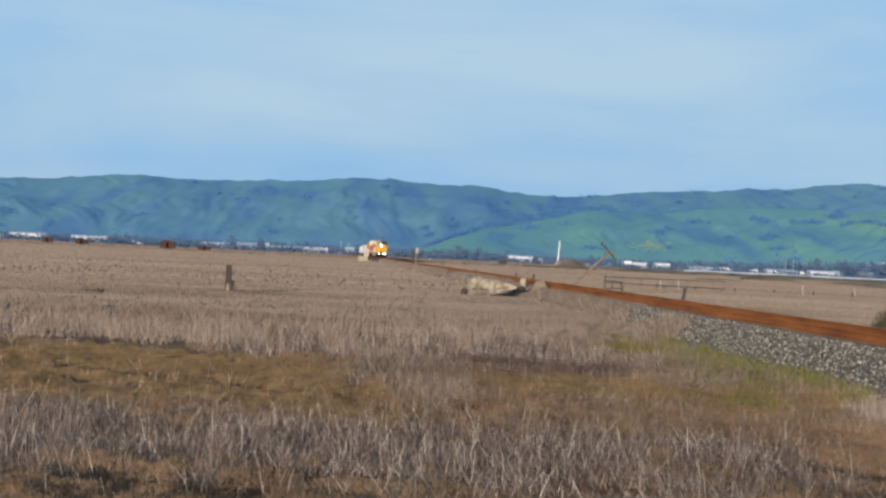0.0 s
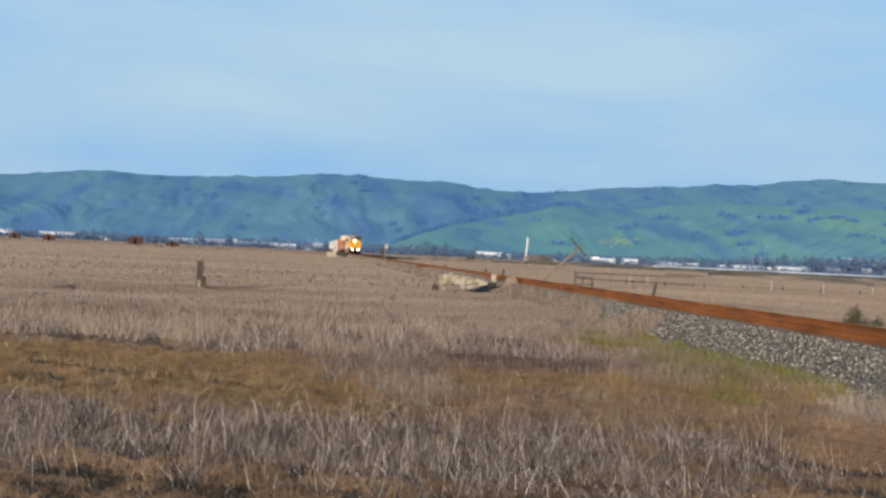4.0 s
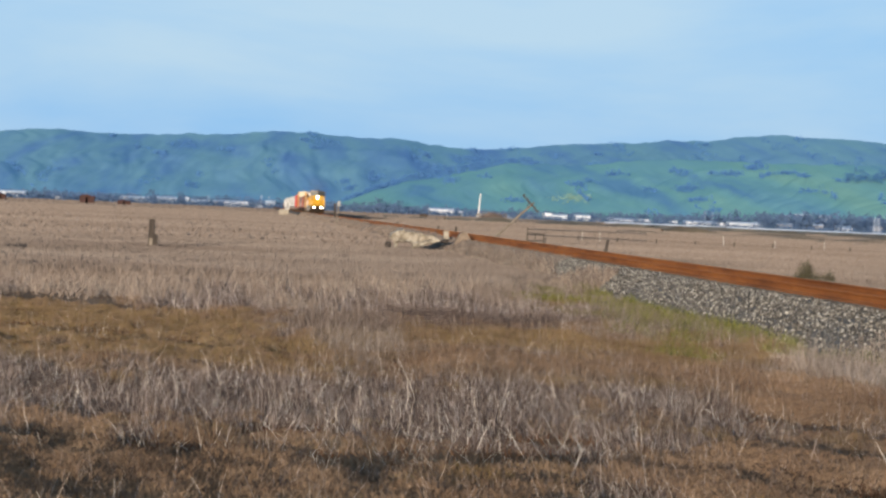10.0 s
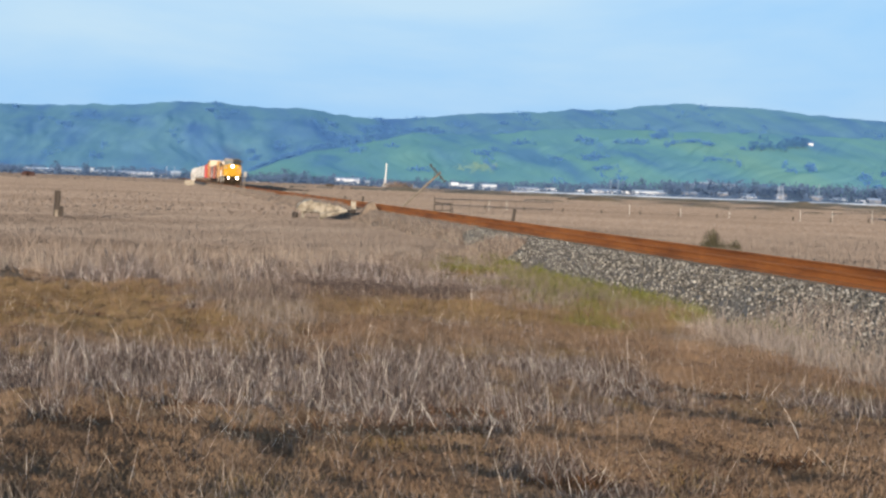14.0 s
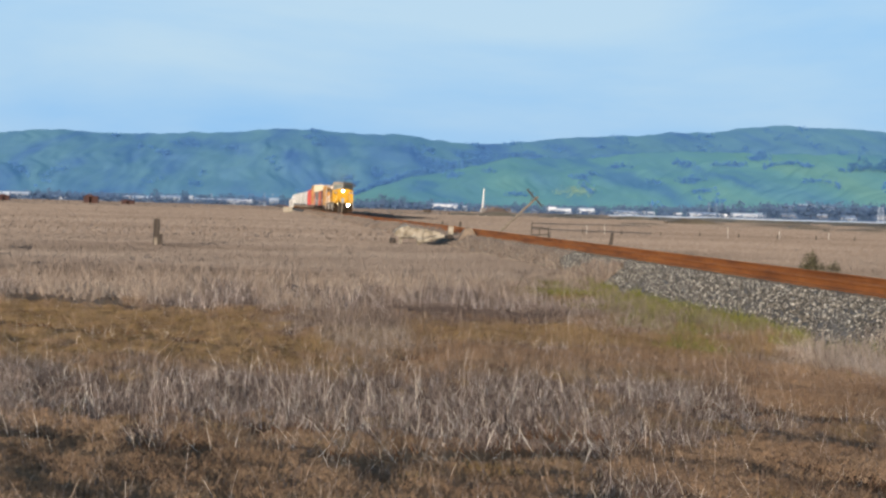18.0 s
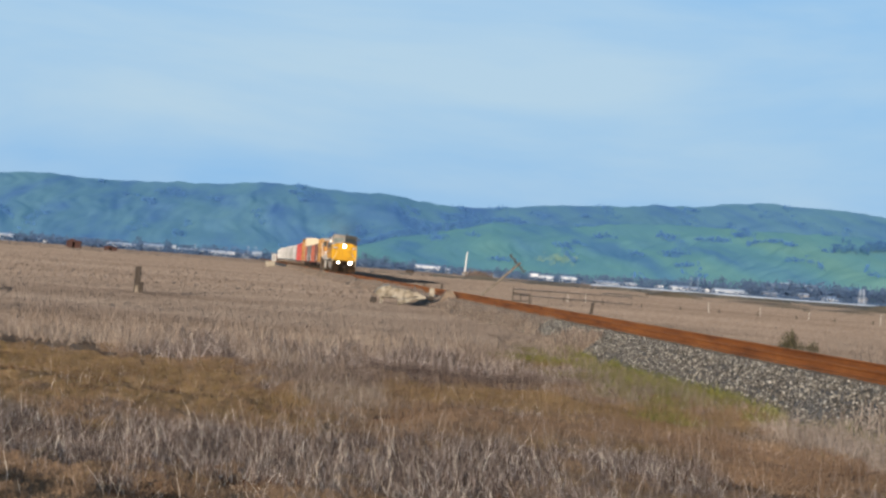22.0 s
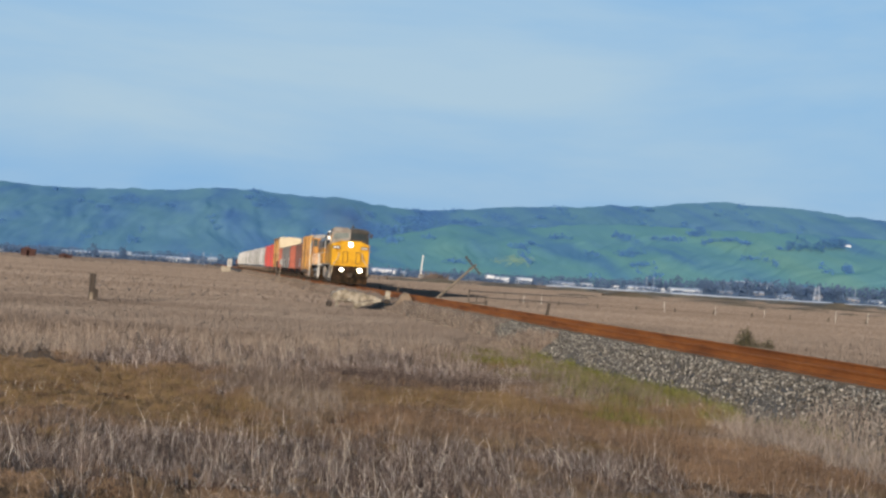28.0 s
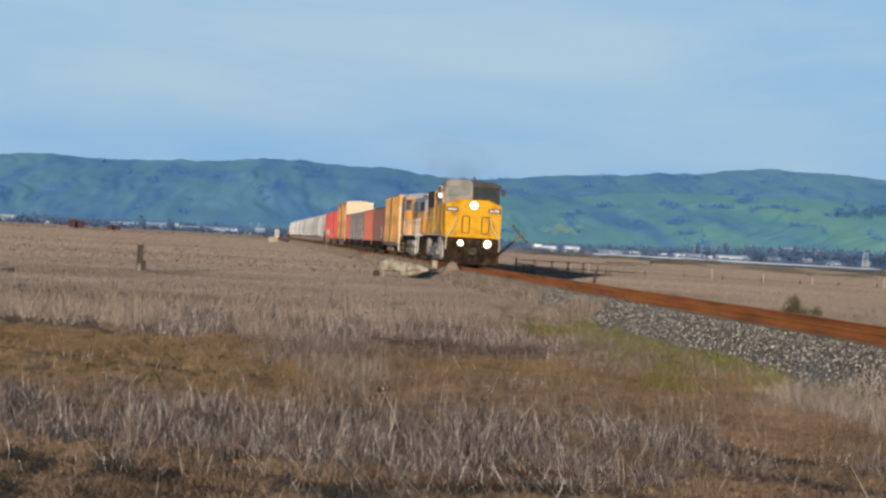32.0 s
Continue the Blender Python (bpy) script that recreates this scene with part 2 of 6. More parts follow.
REED_GREY = material("grey_dry_reed", [(0.035, 0.024, 0.019), (0.094, 0.07, 0.06), (0.205, 0.163, 0.146), (0.5, 0.43, 0.385)], 0.2, 0.85, island=0.8, stops=[0.14, 0.45, 0.73, 0.94], fine=0, spec=0.15)
PICKLE = material("brown_pickleweed", [(0.034, 0.021, 0.013), (0.09, 0.058, 0.037), (0.141, 0.094, 0.06), (0.205, 0.145, 0.095)], 0.9, 0.85, island=0.28, stops=[0.22, 0.42, 0.58, 0.8], fine=0, spec=0.15)
RUSTY = material("rust_brown_grass", [(0.047, 0.028, 0.018), (0.128, 0.08, 0.05), (0.172, 0.113, 0.072), (0.24, 0.165, 0.108)], 0.8, 0.85, island=0.28, stops=[0.24, 0.4, 0.58, 0.8], fine=0, spec=0.15)
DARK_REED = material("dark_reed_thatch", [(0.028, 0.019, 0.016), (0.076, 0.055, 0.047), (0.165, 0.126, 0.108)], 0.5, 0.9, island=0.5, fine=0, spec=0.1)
REED_MID = material("mid_dry_reed", [(0.0905, 0.0715, 0.061), (0.125, 0.1015, 0.087), (0.162, 0.1345, 0.116)], 0.08, 0.9, island=0.22, fine=0, spec=0.08)
DEAD = material("hollow_shade_stems", [(0.045, 0.018, 0.007), (0.10, 0.044, 0.018), (0.16, 0.083, 0.04)], 0.9, 0.9, island=0.6, fine=0, spec=0.1)
OLIVE = material("olive_grass", [(0.036, 0.024, 0.011), (0.105, 0.069, 0.029), (0.145, 0.099, 0.043), (0.2, 0.14, 0.066)], 0.8, 0.85, island=0.28, stops=[0.24, 0.4, 0.58, 0.8], fine=0, spec=0.15)
GREEN = material("green_grass", [(0.047, 0.053, 0.014), (0.096, 0.101, 0.023), (0.165, 0.153, 0.042)], 0.4, 0.85, island=0.5, fine=0, spec=0.15)
STALK = material("bleached_stalk", [(0.33, 0.28, 0.24), (0.56, 0.50, 0.44)], 0.5, 0.8, island=0.5, fine=0, spec=0.2)
PALE_REED = material("pale_dry_reed", [(0.12, 0.093, 0.077), (0.21, 0.171, 0.146), (0.33, 0.28, 0.243)], 0.3, 0.85, island=0.5, fine=0, spec=0.15)
LEAF = material("dark_leaves", [(0.022, 0.021, 0.011), (0.055, 0.049, 0.024)], 2, 0.8, island=0.6, fine=0)
# far foliage is tinted blue to give the haze
FARLEAF = material("haze_tinted_foliage", [(0.037, 0.066, 0.128), (0.053, 0.088, 0.15)], 0.05, 0.9, island=0.6, fine=0)


def make_smoke_material():
    """Thin soot: thickest in the middle of each puff, uneven, nothing at its rim."""
    SMOKE.use_nodes = True
    n, l = SMOKE.node_tree.nodes, SMOKE.node_tree.links
    b = n["Principled BSDF"]
    b.inputs["Base Color"].default_value, b.inputs["Roughness"].default_value = (0.05, 0.04, 0.035, 1), 1.0
    tc, tex, mr = n.new("ShaderNodeTexCoord"), n.new("ShaderNodeTexNoise"), n.new("ShaderNodeMapRange")
    mp, ln, rim, mul = n.new("ShaderNodeMapping"), n.new("ShaderNodeVectorMath"), n.new("ShaderNodeMapRange"), n.new("ShaderNodeMath")
    tex.inputs["Scale"].default_value, tex.inputs["Detail"].default_value = 0.5, 2.0
    mr.inputs["From Min"].default_value, mr.inputs["From Max"].default_value = 0.3, 0.75
    mr.inputs["To Min"].default_value, mr.inputs["To Max"].default_value = 0.008, 0.085
    mp.inputs["Location"].default_value, mp.inputs["Scale"].default_value = (-0.5, 0, -0.5), (1, 0, 1)
    ln.operation, mul.operation = "LENGTH", "MULTIPLY"
    rim.interpolation_type = "SMOOTHSTEP"
    rim.inputs["From Min"].default_value, rim.inputs["From Max"].default_value = 0.08, 0.42
    rim.inputs["To Min"].default_value, rim.inputs["To Max"].default_value = 1.0, 0.0
    l.new(tc.outputs["Object"], tex.inputs["Vector"])
    l.new(tex.outputs["Fac"], mr.inputs["Value"])
    l.new(tc.outputs["Generated"], mp.inputs["Vector"])
    l.new(mp.outputs["Vector"], ln.inputs[0])
    l.new(ln.outputs["Value"], rim.inputs["Value"])
    l.new(mr.outputs["Result"], mul.inputs[0])
    l.new(rim.outputs["Result"], mul.inputs[1])
    l.new(mul.outputs["Value"], b.inputs["Alpha"])


make_smoke_material()


# ---- small mesh helpers ----
def bm_box(bm, x0, y0, z0, x1, y1, z1, bevel=0.0):
    r = bmesh.ops.create_cube(bm, size=1.0)
    vs = r["verts"]
    for v in vs:
        v.co = Vector(((x0 + x1) / 2 + v.co.x * (x1 - x0), (y0 + y1) / 2 + v.co.y * (y1 - y0), (z0 + z1) / 2 + v.co.z * (z1 - z0)))
    if bevel:
        es = list({e for v in vs for e in v.link_edges})
        bmesh.ops.bevel(bm, geom=es, offset=bevel, segments=2, affect="EDGES")
    return bm


def bm_rod(bm, a, b, r, seg=8, r2=None):
    a, b = Vector(a), Vector(b)
    d = b - a
    m = Matrix.Translation((a + b) / 2) @ d.to_track_quat("Z", "Y").to_matrix().to_4x4()
    bmesh.ops.create_cone(bm, cap_ends=True, segments=seg, radius1=r, radius2=r if r2 is None else r2, depth=d.length, matrix=m)
    return bm


def bm_prism(bm, outline, y0, y1):
    """An outline of (x, z) drawn along y."""
    a = [bm.verts.new((x, y0, z)) for x, z in outline]
    b = [bm.verts.new((x, y1, z)) for x, z in outline]
    k = len(outline)
    for i in range(k):
        bm.faces.new((a[i], a[(i + 1) % k], b[(i + 1) % k], b[i]))
    bm.faces.new(a[::-1])
    bm.faces.new(b)
    bmesh.ops.recalc_face_normals(bm, faces=bm.faces[:])
    return bm


def finish(name, bm, mat, smooth=False):
    me = bpy.data.meshes.new(name)
    bm.to_mesh(me)
    bm.free()
    me.materials.append(mat)
    if smooth:
        me.shade_smooth()
    return me


def part(name, bm, mat, parent, label="", smooth=False):
    ob = new(name, finish(name, bm, mat, smooth))
    ob.parent = parent
    return tagged(ob, label)


def thing(name, label, category, m=Matrix(), group="", kind=""):
    ob = new(name)
    ob.matrix_basis = m
    return tagged(ob, label, category, group, kind)


def solid(name, bm, mat, label, category, m=Matrix(), group="", kind="", smooth=False):
    ob = new(name, finish(name, bm, mat, smooth))
    ob.matrix_basis = m
    return tagged(ob, label, category, group, kind)


def raw_mesh(name, verts, faces, mat):
    """A joined mesh from arrays of quads or triangles."""
    verts, faces = np.asarray(verts, np.float32), np.asarray(faces, np.int32)
    me = bpy.data.meshes.new(name)
    me.vertices.add(len(verts))
    me.vertices.foreach_set("co", verts.ravel())
    k = faces.shape[1]
    me.loops.add(faces.size)
    me.loops.foreach_set("vertex_index", faces.ravel())
    me.polygons.add(len(faces))
    me.polygons.foreach_set("loop_start", np.arange(0, faces.size, k, dtype=np.int32))
    me.update(calc_edges=True)
    me.materials.append(mat)
    return me


# ---- plan ----
TX, RAIL_Z = 12.5, 1.06          # the track's centre line runs along y at this x; rail tops at this height
rng = np.random.default_rng(7)
DEEP = 1.4                       # metres of depth to each step of the planting plan


# dark hollows between the hummocks: centre, half width and half depth
HOLLOWS = [(2.2, 15.6, 1.1, 0.6), (0.9, 15.1, 0.55, 0.35), (3.0, 16.8, 0.5, 0.35), (5.7, 19.9, 0.7, 0.4), (6.3, 19.2, 0.6, 0.35), (0.3, 16.8, 0.45, 0.3),
           (-0.8, 15.6, 0.4, 0.22), (5.2, 13.9, 0.35, 0.25), (3.1, 13.1, 0.5, 0.3), (5.9, 16.4, 0.35, 0.25), (2.4, 25.2, 0.45, 0.4), (-2.5, 29.3, 0.75, 0.4), (-4.2, 30.3, 0.6, 0.45), (-1.2, 28.2, 0.35, 0.25)]


# patches of the near marsh by what grows there: centre, half width and half depth
PATCHES = {
    "grey": [(-0.8, 19.5, 2.6, 3.0), (2.2, 19.4, 2.2, 2.7), (5.0, 20.2, 1.3, 2.2), (7.8, 17.4, 0.9, 1.5), (3.2, 12.8, 0.5, 1.3), (-3.6, 19.5, 2.0, 3.0), (2.9, 16.6, 1.5, 0.8), (-3.0, 12.6, 0.8, 0.8)],
    "rust": [(1.8, 12.9, 1.0, 1.2), (5.6, 14.2, 2.3, 2.8), (8.8, 22.6, 2.4, 3.3), (4.8, 25.3, 3.4, 1.7), (6.6, 20.6, 0.8, 2.0)],
    "olive": [(-1.0, 26.6, 2.6, 3.4), (4.7, 30.6, 2.3, 2.6), (7.4, 29.0, 1.8, 2.4), (-4.4, 27.0, 1.6, 3.0), (-4.4, 32.5, 2.4, 3.6), (-1.6, 31.0, 1.7, 2.6)],
    "brown": [(-0.3, 13.6, 1.5, 2.4), (-2.3, 14.4, 1.3, 2.2), (0.6, 25.4, 0.8, 0.7), (6.3, 12.0, 1.0, 0.8)],
    "tan": [(1.8, 31.0, 1.0, 6.5), (8.6, 25.6, 1.4, 1.6)],
}


def hollow(x, y):
    """0 in the middle of the nearest hollow, 1 on its rim, more outside."""
    return min(math.hypot((x - cx) / rx, (y - cy) / ry) for cx, cy, rx, ry in HOLLOWS)


def rough_ground(x, y):
    """Height of the marsh: flat, with low hummocks near by."""
    k = math.exp(-(y / 160.0) ** 2)
    dip = 0.09 * math.exp(-hollow(x, y) ** 2) if 10 < y < 33 and -6 < x < 8 else 0.0
    return k * (0.13 * noise.noise((x * 0.22, y * 0.16, 0.0)) + 0.06 * noise.noise((x * 0.75, y * 0.5, 3.0))) - dip


# ---- ground ----
def make_ground():
    def steps(lo, hi, d0, grow):
        out, d = [0.0], d0
        while out[-1] < hi:
            out.append(out[-1] + d)
            d = min(d * grow, 250)
        d, neg = d0, [0.0]
        while neg[-1] > lo:
            neg.append(neg[-1] - d)
            d = min(d * grow, 250)
        return np.array(neg[:0:-1] + out)
    xs, ys = steps(-4200, 4200, 0.36, 1.05), steps(-600, 4800, 0.4, 1.035)
    verts = [(x, y, rough_ground(x, y / DEEP)) for y in ys for x in xs]
    nx = len(xs)
    i, j = np.meshgrid(np.arange(nx - 1), np.arange(len(ys) - 1))
    a = (j * nx + i).ravel()
    faces = np.stack([a, a + 1, a + nx + 1, a + nx], 1)
    g = new("ground", raw_mesh("ground", verts, faces, SOIL))
    g.data.shade_smooth()
    tagged(g, "flat brown marsh soil under dry grass", "ground", kind="structure")


# ---- railway ----
def make_track():
    y0, y1 = -40.0, 2000.0
    bm = bmesh.new()
    prof = [(-2.75, -0.25), (-2.1, 0.42), (-1.75, 0.70), (-1.35, 0.845), (1.3, 0.845), (1.75, 0.80), (2.6, 0.42), (4.0, -0.45)]
    n = 220
    rows = []
    for k in range(n + 1):
        y = y0 + (y1 - y0) * (k / n) ** 2.2
        rows.append([bm.verts.new((TX + x + 0.03 * noise.noise((y * 0.3, x, 1)), y, z + 0.02 * noise.noise((x * 2, y * 0.4, 5)))) for x, z in prof])
    for a, b in zip(rows, rows[1:]):
        for i in range(len(prof) - 1):
            bm.faces.new((a[i], a[i + 1], b[i + 1], b[i]))
    solid("ballast_bank", bm, BALLAST, "grey crushed-stone railway bank with sloping shoulders", "ballast bank", kind="structure")
    track = thing("railway_track", "single railway track with rust-orange rails on dark sleepers", "railway track", kind="structure")
    rail = [(-0.075, 0), (0.075, 0), (0.075, 0.018), (0.012, 0.04), (0.012, 0.14), (0.036, 0.155), (0.036, 0.19), (-0.036, 0.19), (-0.036, 0.155), (-0.012, 0.14), (-0.012, 0.04), (-0.075, 0.018)]
    for sx in (-0.7525, 0.7525):
        part("rail", bm_prism(bmesh.new(), [(TX + sx + x, RAIL_Z - 0.19 + z) for x, z in rail], y0, y1), RUST, track, "rust-orange steel rail")
    for sx in (-0.7525, 0.7525):
        for dx in (-0.09, 0.09):
            bm = bmesh.new()
            bm_box(bm, TX + sx + dx - 0.05, y0, RAIL_Z - 0.215, TX + sx + dx + 0.05, 560, RAIL_Z - 0.165)
            part("fastening_strip", bm, RUST, track)
    bm = bm_box(bmesh.new(), -1.3, -0.115, -0.18, 1.3, 0.115, 0.0, 0.012)
    tie = finish("sleeper", bm, TIE)
    for k in range(300):
        ob = new("sleeper", tie)
        ob.parent = track
        ob.location = (TX + random.uniform(-0.04, 0.04), 18 + 0.53 * k, RAIL_Z - 0.195 + random.uniform(-0.01, 0.004))
        ob.rotation_euler = (0, 0, random.uniform(-0.015, 0.015))


# ---- train ----
def bogie(parent, y, axles, base, r=0.5):
    b = thing("bogie", "", "")
    b.parent, b.location = parent, (0, y, 0)
    bm = bmesh.new()
    for sx in (-1.0, 1.0):
        bm_box(bm, sx - 0.09, -base / 2 - 0.45, 0.42, sx + 0.09, base / 2 + 0.45, 0.78, 0.05)
    bm_box(bm, -1.0, -0.25, 0.45, 1.0, 0.25, 0.85, 0.04)
    me = finish("bogie_frame", bm, DUSTY if axles == 3 else BROWN_STEEL)
    b.data = None
    f = new("bogie_frame", me)
    f.parent = parent
    f.location = (0, y, 0)
    bpy.data.objects.remove(b)
    for k in range(axles):
        ay = -base / 2 + base * k / (axles - 1)
        bm = bmesh.new()
        for sx in (-0.76, 0.76):
            bm_rod(bm, (sx - 0.07, ay, r), (sx + 0.07, ay, r), r, 20)
            s = 1 if sx > 0 else -1
            bm_rod(bm, (sx - s * 0.1, ay, r), (sx - s * 0.07, ay, r), r + 0.03, 20)
        bm_rod(bm, (-1.12, ay, r), (1.12, ay, r), 0.09, 8)
        w = part("wheelset", bm, DARK_STEEL, f)
    return f


def coupler(parent, y, s):
    bm = bmesh.new()
    bm_box(bm, -0.14, min(y, y + s * 0.55), 0.72, 0.14, max(y, y + s * 0.55), 1.0, 0.03)
    bm_box(bm, -0.22, min(y + s * 0.45, y + s * 0.75), 0.68, 0.22, max(y + s * 0.45, y + s * 0.75), 1.04, 0.05)
    part("coupler", bm, DARK_STEEL, parent)


def make_locomotive():
    """Front face at y = 0, looking to -y; z = 0 at the rail tops."""
    L = 22.0
    loco = thing("locomotive", "yellow and grey wide-nosed diesel locomotive with lit headlights, on rusty rails", "locomotive", group="locomotives of the train")
    bm = bmesh.new()
    bm_box(bm, -1.3, 1.3, 1.36, 1.3, L - 0.8, 1.66, 0.03)
    part("underframe", bm, PILOT_STEEL, loco)
    bm = bm_box(bmesh.new(), -1.52, 1.2, 1.664, 1.52, L - 0.75, 1.73)
    part("walkway", bm, WHITE_PAINT, loco, "walkway with a white edge")
    # wide nose
    bm = bmesh.new()
    bm_prism(bm, [(-1.53, 1.72), (1.53, 1.72), (1.57, 2.1), (1.57, 3.42), (0.8, 3.72), (-0.8, 3.72), (-1.57, 3.42), (-1.57, 2.1)], 0.55, 2.6)
    for v in bm.verts:
        if v.co.y < 1:
            v.co.y += 0.16 * abs(v.co.x) / 1.5 - 0.18 * max(0, 2.4 - v.co.z)
    part("nose", bm, YELLOW, loco, "bright yellow wide nose")
    bm = bmesh.new()
    bm_box(bm, -1.57, 0.35, 1.60, 1.57, 1.25, 1.72, 0.02)
    part("nose_sill", bm, YELLOW, loco)
    # cab
    bm = bmesh.new()
    bm_prism(bm, [(-1.57, 1.73), (1.57, 1.73), (1.57, 3.43), (-1.57, 3.43)], 2.0, 4.9)
    part("cab", bm, YELLOW, loco, "yellow driver's cab")
    bm = bm_prism(bmesh.new(), [(-1.57, 3.434), (1.57, 3.434), (1.52, 4.45), (-1.52, 4.45)], 2.12, 4.9)
    part("cab_upper", bm, GREY_PAINT, loco, "grey upper cab with dark side windows")
    bm = bmesh.new()
    bm_prism(bm, [(-1.57, 4.44), (1.57, 4.44), (1.46, 4.70), (1.1, 4.82), (-1.1, 4.82), (-1.46, 4.70)], 1.75, 5.0)
    for v in bm.verts:
        v.co.x = -1.5 + (v.co.x + 1.5) * 0.5 if v.co.x > -2 else v.co.x
    part("cab_roof", bm, DUSTY, loco, "pale grey cab roof")
    # this roof half is coloured dark to give the side away from the sun
    bm = bmesh.new()
    bm_prism(bm, [(0.014, 4.44), (1.62, 4.44), (1.62, 4.58), (1.1, 4.78), (0.014, 4.80)], 1.70, 5.0)
    part("cab_roof", bm, SOOTY, loco, "cab roof half darkened for its shaded side")
    # windscreen: a shallow V of two framed panes
    for s in (-1, 1):
        bm = bmesh.new()
        q = [(s * 0.0, 1.62, 3.66), (s * 1.55, 2.02, 3.44), (s * 1.52, 2.12, 4.46), (s * 0.0, 1.72, 4.56)]
        d = [(x, y + 0.25, z) for x, y, z in q]
        a = [bm.verts.new(p) for p in q]
        b = [bm.verts.new(p) for p in d]
        bm.faces.new(a)
        bm.faces.new(b[::-1])
        for i in range(4):
            bm.faces.new((a[i], b[i], b[(i + 1) % 4], a[(i + 1) % 4]))
        bmesh.ops.recalc_face_normals(bm, faces=bm.faces[:])
        # right surround is darkened in colour to give the shaded side
        fr = part("windscreen_frame", bm, DUSTY if s < 0 else SOOTY, loco, "grey windscreen surround" if s < 0 else "windscreen surround darkened for its shaded side")
        def lerp(u, v):
            p = [Vector(c) for c in q]
            return (p[0] * (1 - u) + p[1] * u) * (1 - v) + (p[3] * (1 - u) + p[2] * u) * v + Vector((0, -0.012, 0))
        bm = bmesh.new()
        bm.faces.new([bm.verts.new(lerp(u, v)) for u, v in ((0.08, 0.36), (0.9, 0.38), (0.88, 0.86), (0.08, 0.84))])
        # left pane's lighter base colour gives the sky it reflects
        part("windscreen", bm, GLASS_DUSTY if s < 0 else GLASS_DARK, fr, "dusty windscreen pane paled for its sky reflection" if s < 0 else "dark windscreen pane")
    for s in (-1, 1):
        for y0, y1 in ((2.7, 3.5), (3.65, 4.4)):
            bm = bm_box(bmesh.new(), s * 1.56 - 0.03, y0, 3.5, s * 1.56 + 0.02, y1, 4.2, 0.005)
            part("cab_side_window", bm, GLASS_DARK, loco)
        bm = bmesh.new()
        bm_rod(bm, (s * 1.5, 2.6, 4.35), (s * 1.82, 2.45, 4.35), 0.02, 6)
        bm_box(bm, min(s * 1.72, s * 1.9), 2.4, 4.05, max(s * 1.72, s * 1.9), 2.46, 4.42, 0.01)
        part("mirror", bm, DARK_STEEL, loco)
        bm = bm_box(bmesh.new(), min(s * 1.56, s * 1.60), 2.35, 1.9, max(s * 1.56, s * 1.60), 2.75, 4.25, 0.008)
        part("cab_door", bm, YELLOW_DIRTY, loco)
    # near-white panel added to give the bright sunlit spot by the cab
    bm = bm_box(bmesh.new(), -1.84, 2.9, 3.78, -1.6, 2.96, 4.45, 0.02)
    part("glint_panel", bm, SHEET_WHITE, loco, "white panel added for the sunlit glint beside the cab")
    # lights
    def lamp(x, y, z, r, name):
        bm = bmesh.new()
        bm_rod(bm, (x, y + 0.16, z), (x, y, z), r * 1.04, 20)
        h = part(name + "_housing", bm, DARK_STEEL, loco)
        # glowing golden disc added behind each lens to give its bloom
        bm = bmesh.new()
        bm_rod(bm, (x, y + 0.02, z), (x, y - 0.01, z), r, 20)
        part("bloom_disc", bm, LIT_BOWL, h, "golden glowing disc added for the lamp's bloom")
        bm = bmesh.new()
        bm_rod(bm, (x, y, z), (x, y - 0.03, z), r * 0.72, 20)
        part(name, bm, LENS, h, "glaring white lit lamp")
    lamp(0.0, 0.50, 3.40, 0.25, "headlight")
    lamp(-0.68, 0.22, 1.28, 0.17, "ditch_light")
    lamp(0.82, 0.22, 1.28, 0.235, "ditch_light")
    # number boards with unreadable marks
    for s in (-1, 1):
        x = s * 1.18
        bm = bm_box(bmesh.new(), x - 0.33, 0.60, 3.02, x + 0.33, 0.72, 3.26, 0.01)
        nb = part("number_board", bm, DARK_STEEL, loco)
        for k in range(4):
            bm = bm_box(bmesh.new(), x - 0.24 + 0.13 * k, 0.588, 3.07, x - 0.16 + 0.13 * k, 0.602, 3.21)
            part("bar", bm, WHITE_PAINT, nb)
    # nose door, grab irons, handrails
    for x in (-0.42, 0.68):
        bm = bmesh.new()
        for a, b in (((x - 0.2, 1.85), (x - 0.2, 2.78)), ((x + 0.2, 1.85), (x + 0.2, 2.78)), ((x - 0.2, 2.78), (x + 0.2, 2.78)), ((x - 0.2, 1.85), (x + 0.2, 1.85))):
            bm_rod(bm, (a[0], 0.50, a[1]), (b[0], 0.50, b[1]), 0.024, 6)
        part("nose_ladder", bm, DARK_STEEL, loco)
    for s in (-1, 1):
        bm = bmesh.new()
        bm_rod(bm, (s * 0.95, 0.4, 2.7), (s * 1.05, 0.33, 2.2), 0.03, 6)
        bm_rod(bm, (s * 1.05, 0.33, 2.2), (s * 1.48, 0.25, 1.55), 0.03, 6)
        bm_rod(bm, (s * 1.48, 0.25, 1.55), (s * 1.5, 0.25, 0.9), 0.03, 6)
        part("front_handrail", bm, CREAM, loco, "pale curved handrail")
    # pilot and plough
    bm = bmesh.new()
    bm_prism(bm, [(-1.5, 0.22), (1.5, 0.22), (1.54, 1.0), (1.57, 1.58), (-1.57, 1.58), (-1.54, 1.0)], 0.42, 1.2)
    part("pilot", bm, PILOT_STEEL, loco, "dusty dark pilot plate")
    bm = bmesh.new()
    v = [bm.verts.new(p) for p in ((-1.45, 0.45, 0.75), (0, 0.02, 0.75), (1.45, 0.45, 0.75), (1.5, 0.40, 0.12), (0, -0.12, 0.12), (-1.5, 0.40, 0.12), (-1.45, 0.6, 0.75), (1.45, 0.6, 0.75), (1.5, 0.6, 0.12), (-1.5, 0.6, 0.12))]
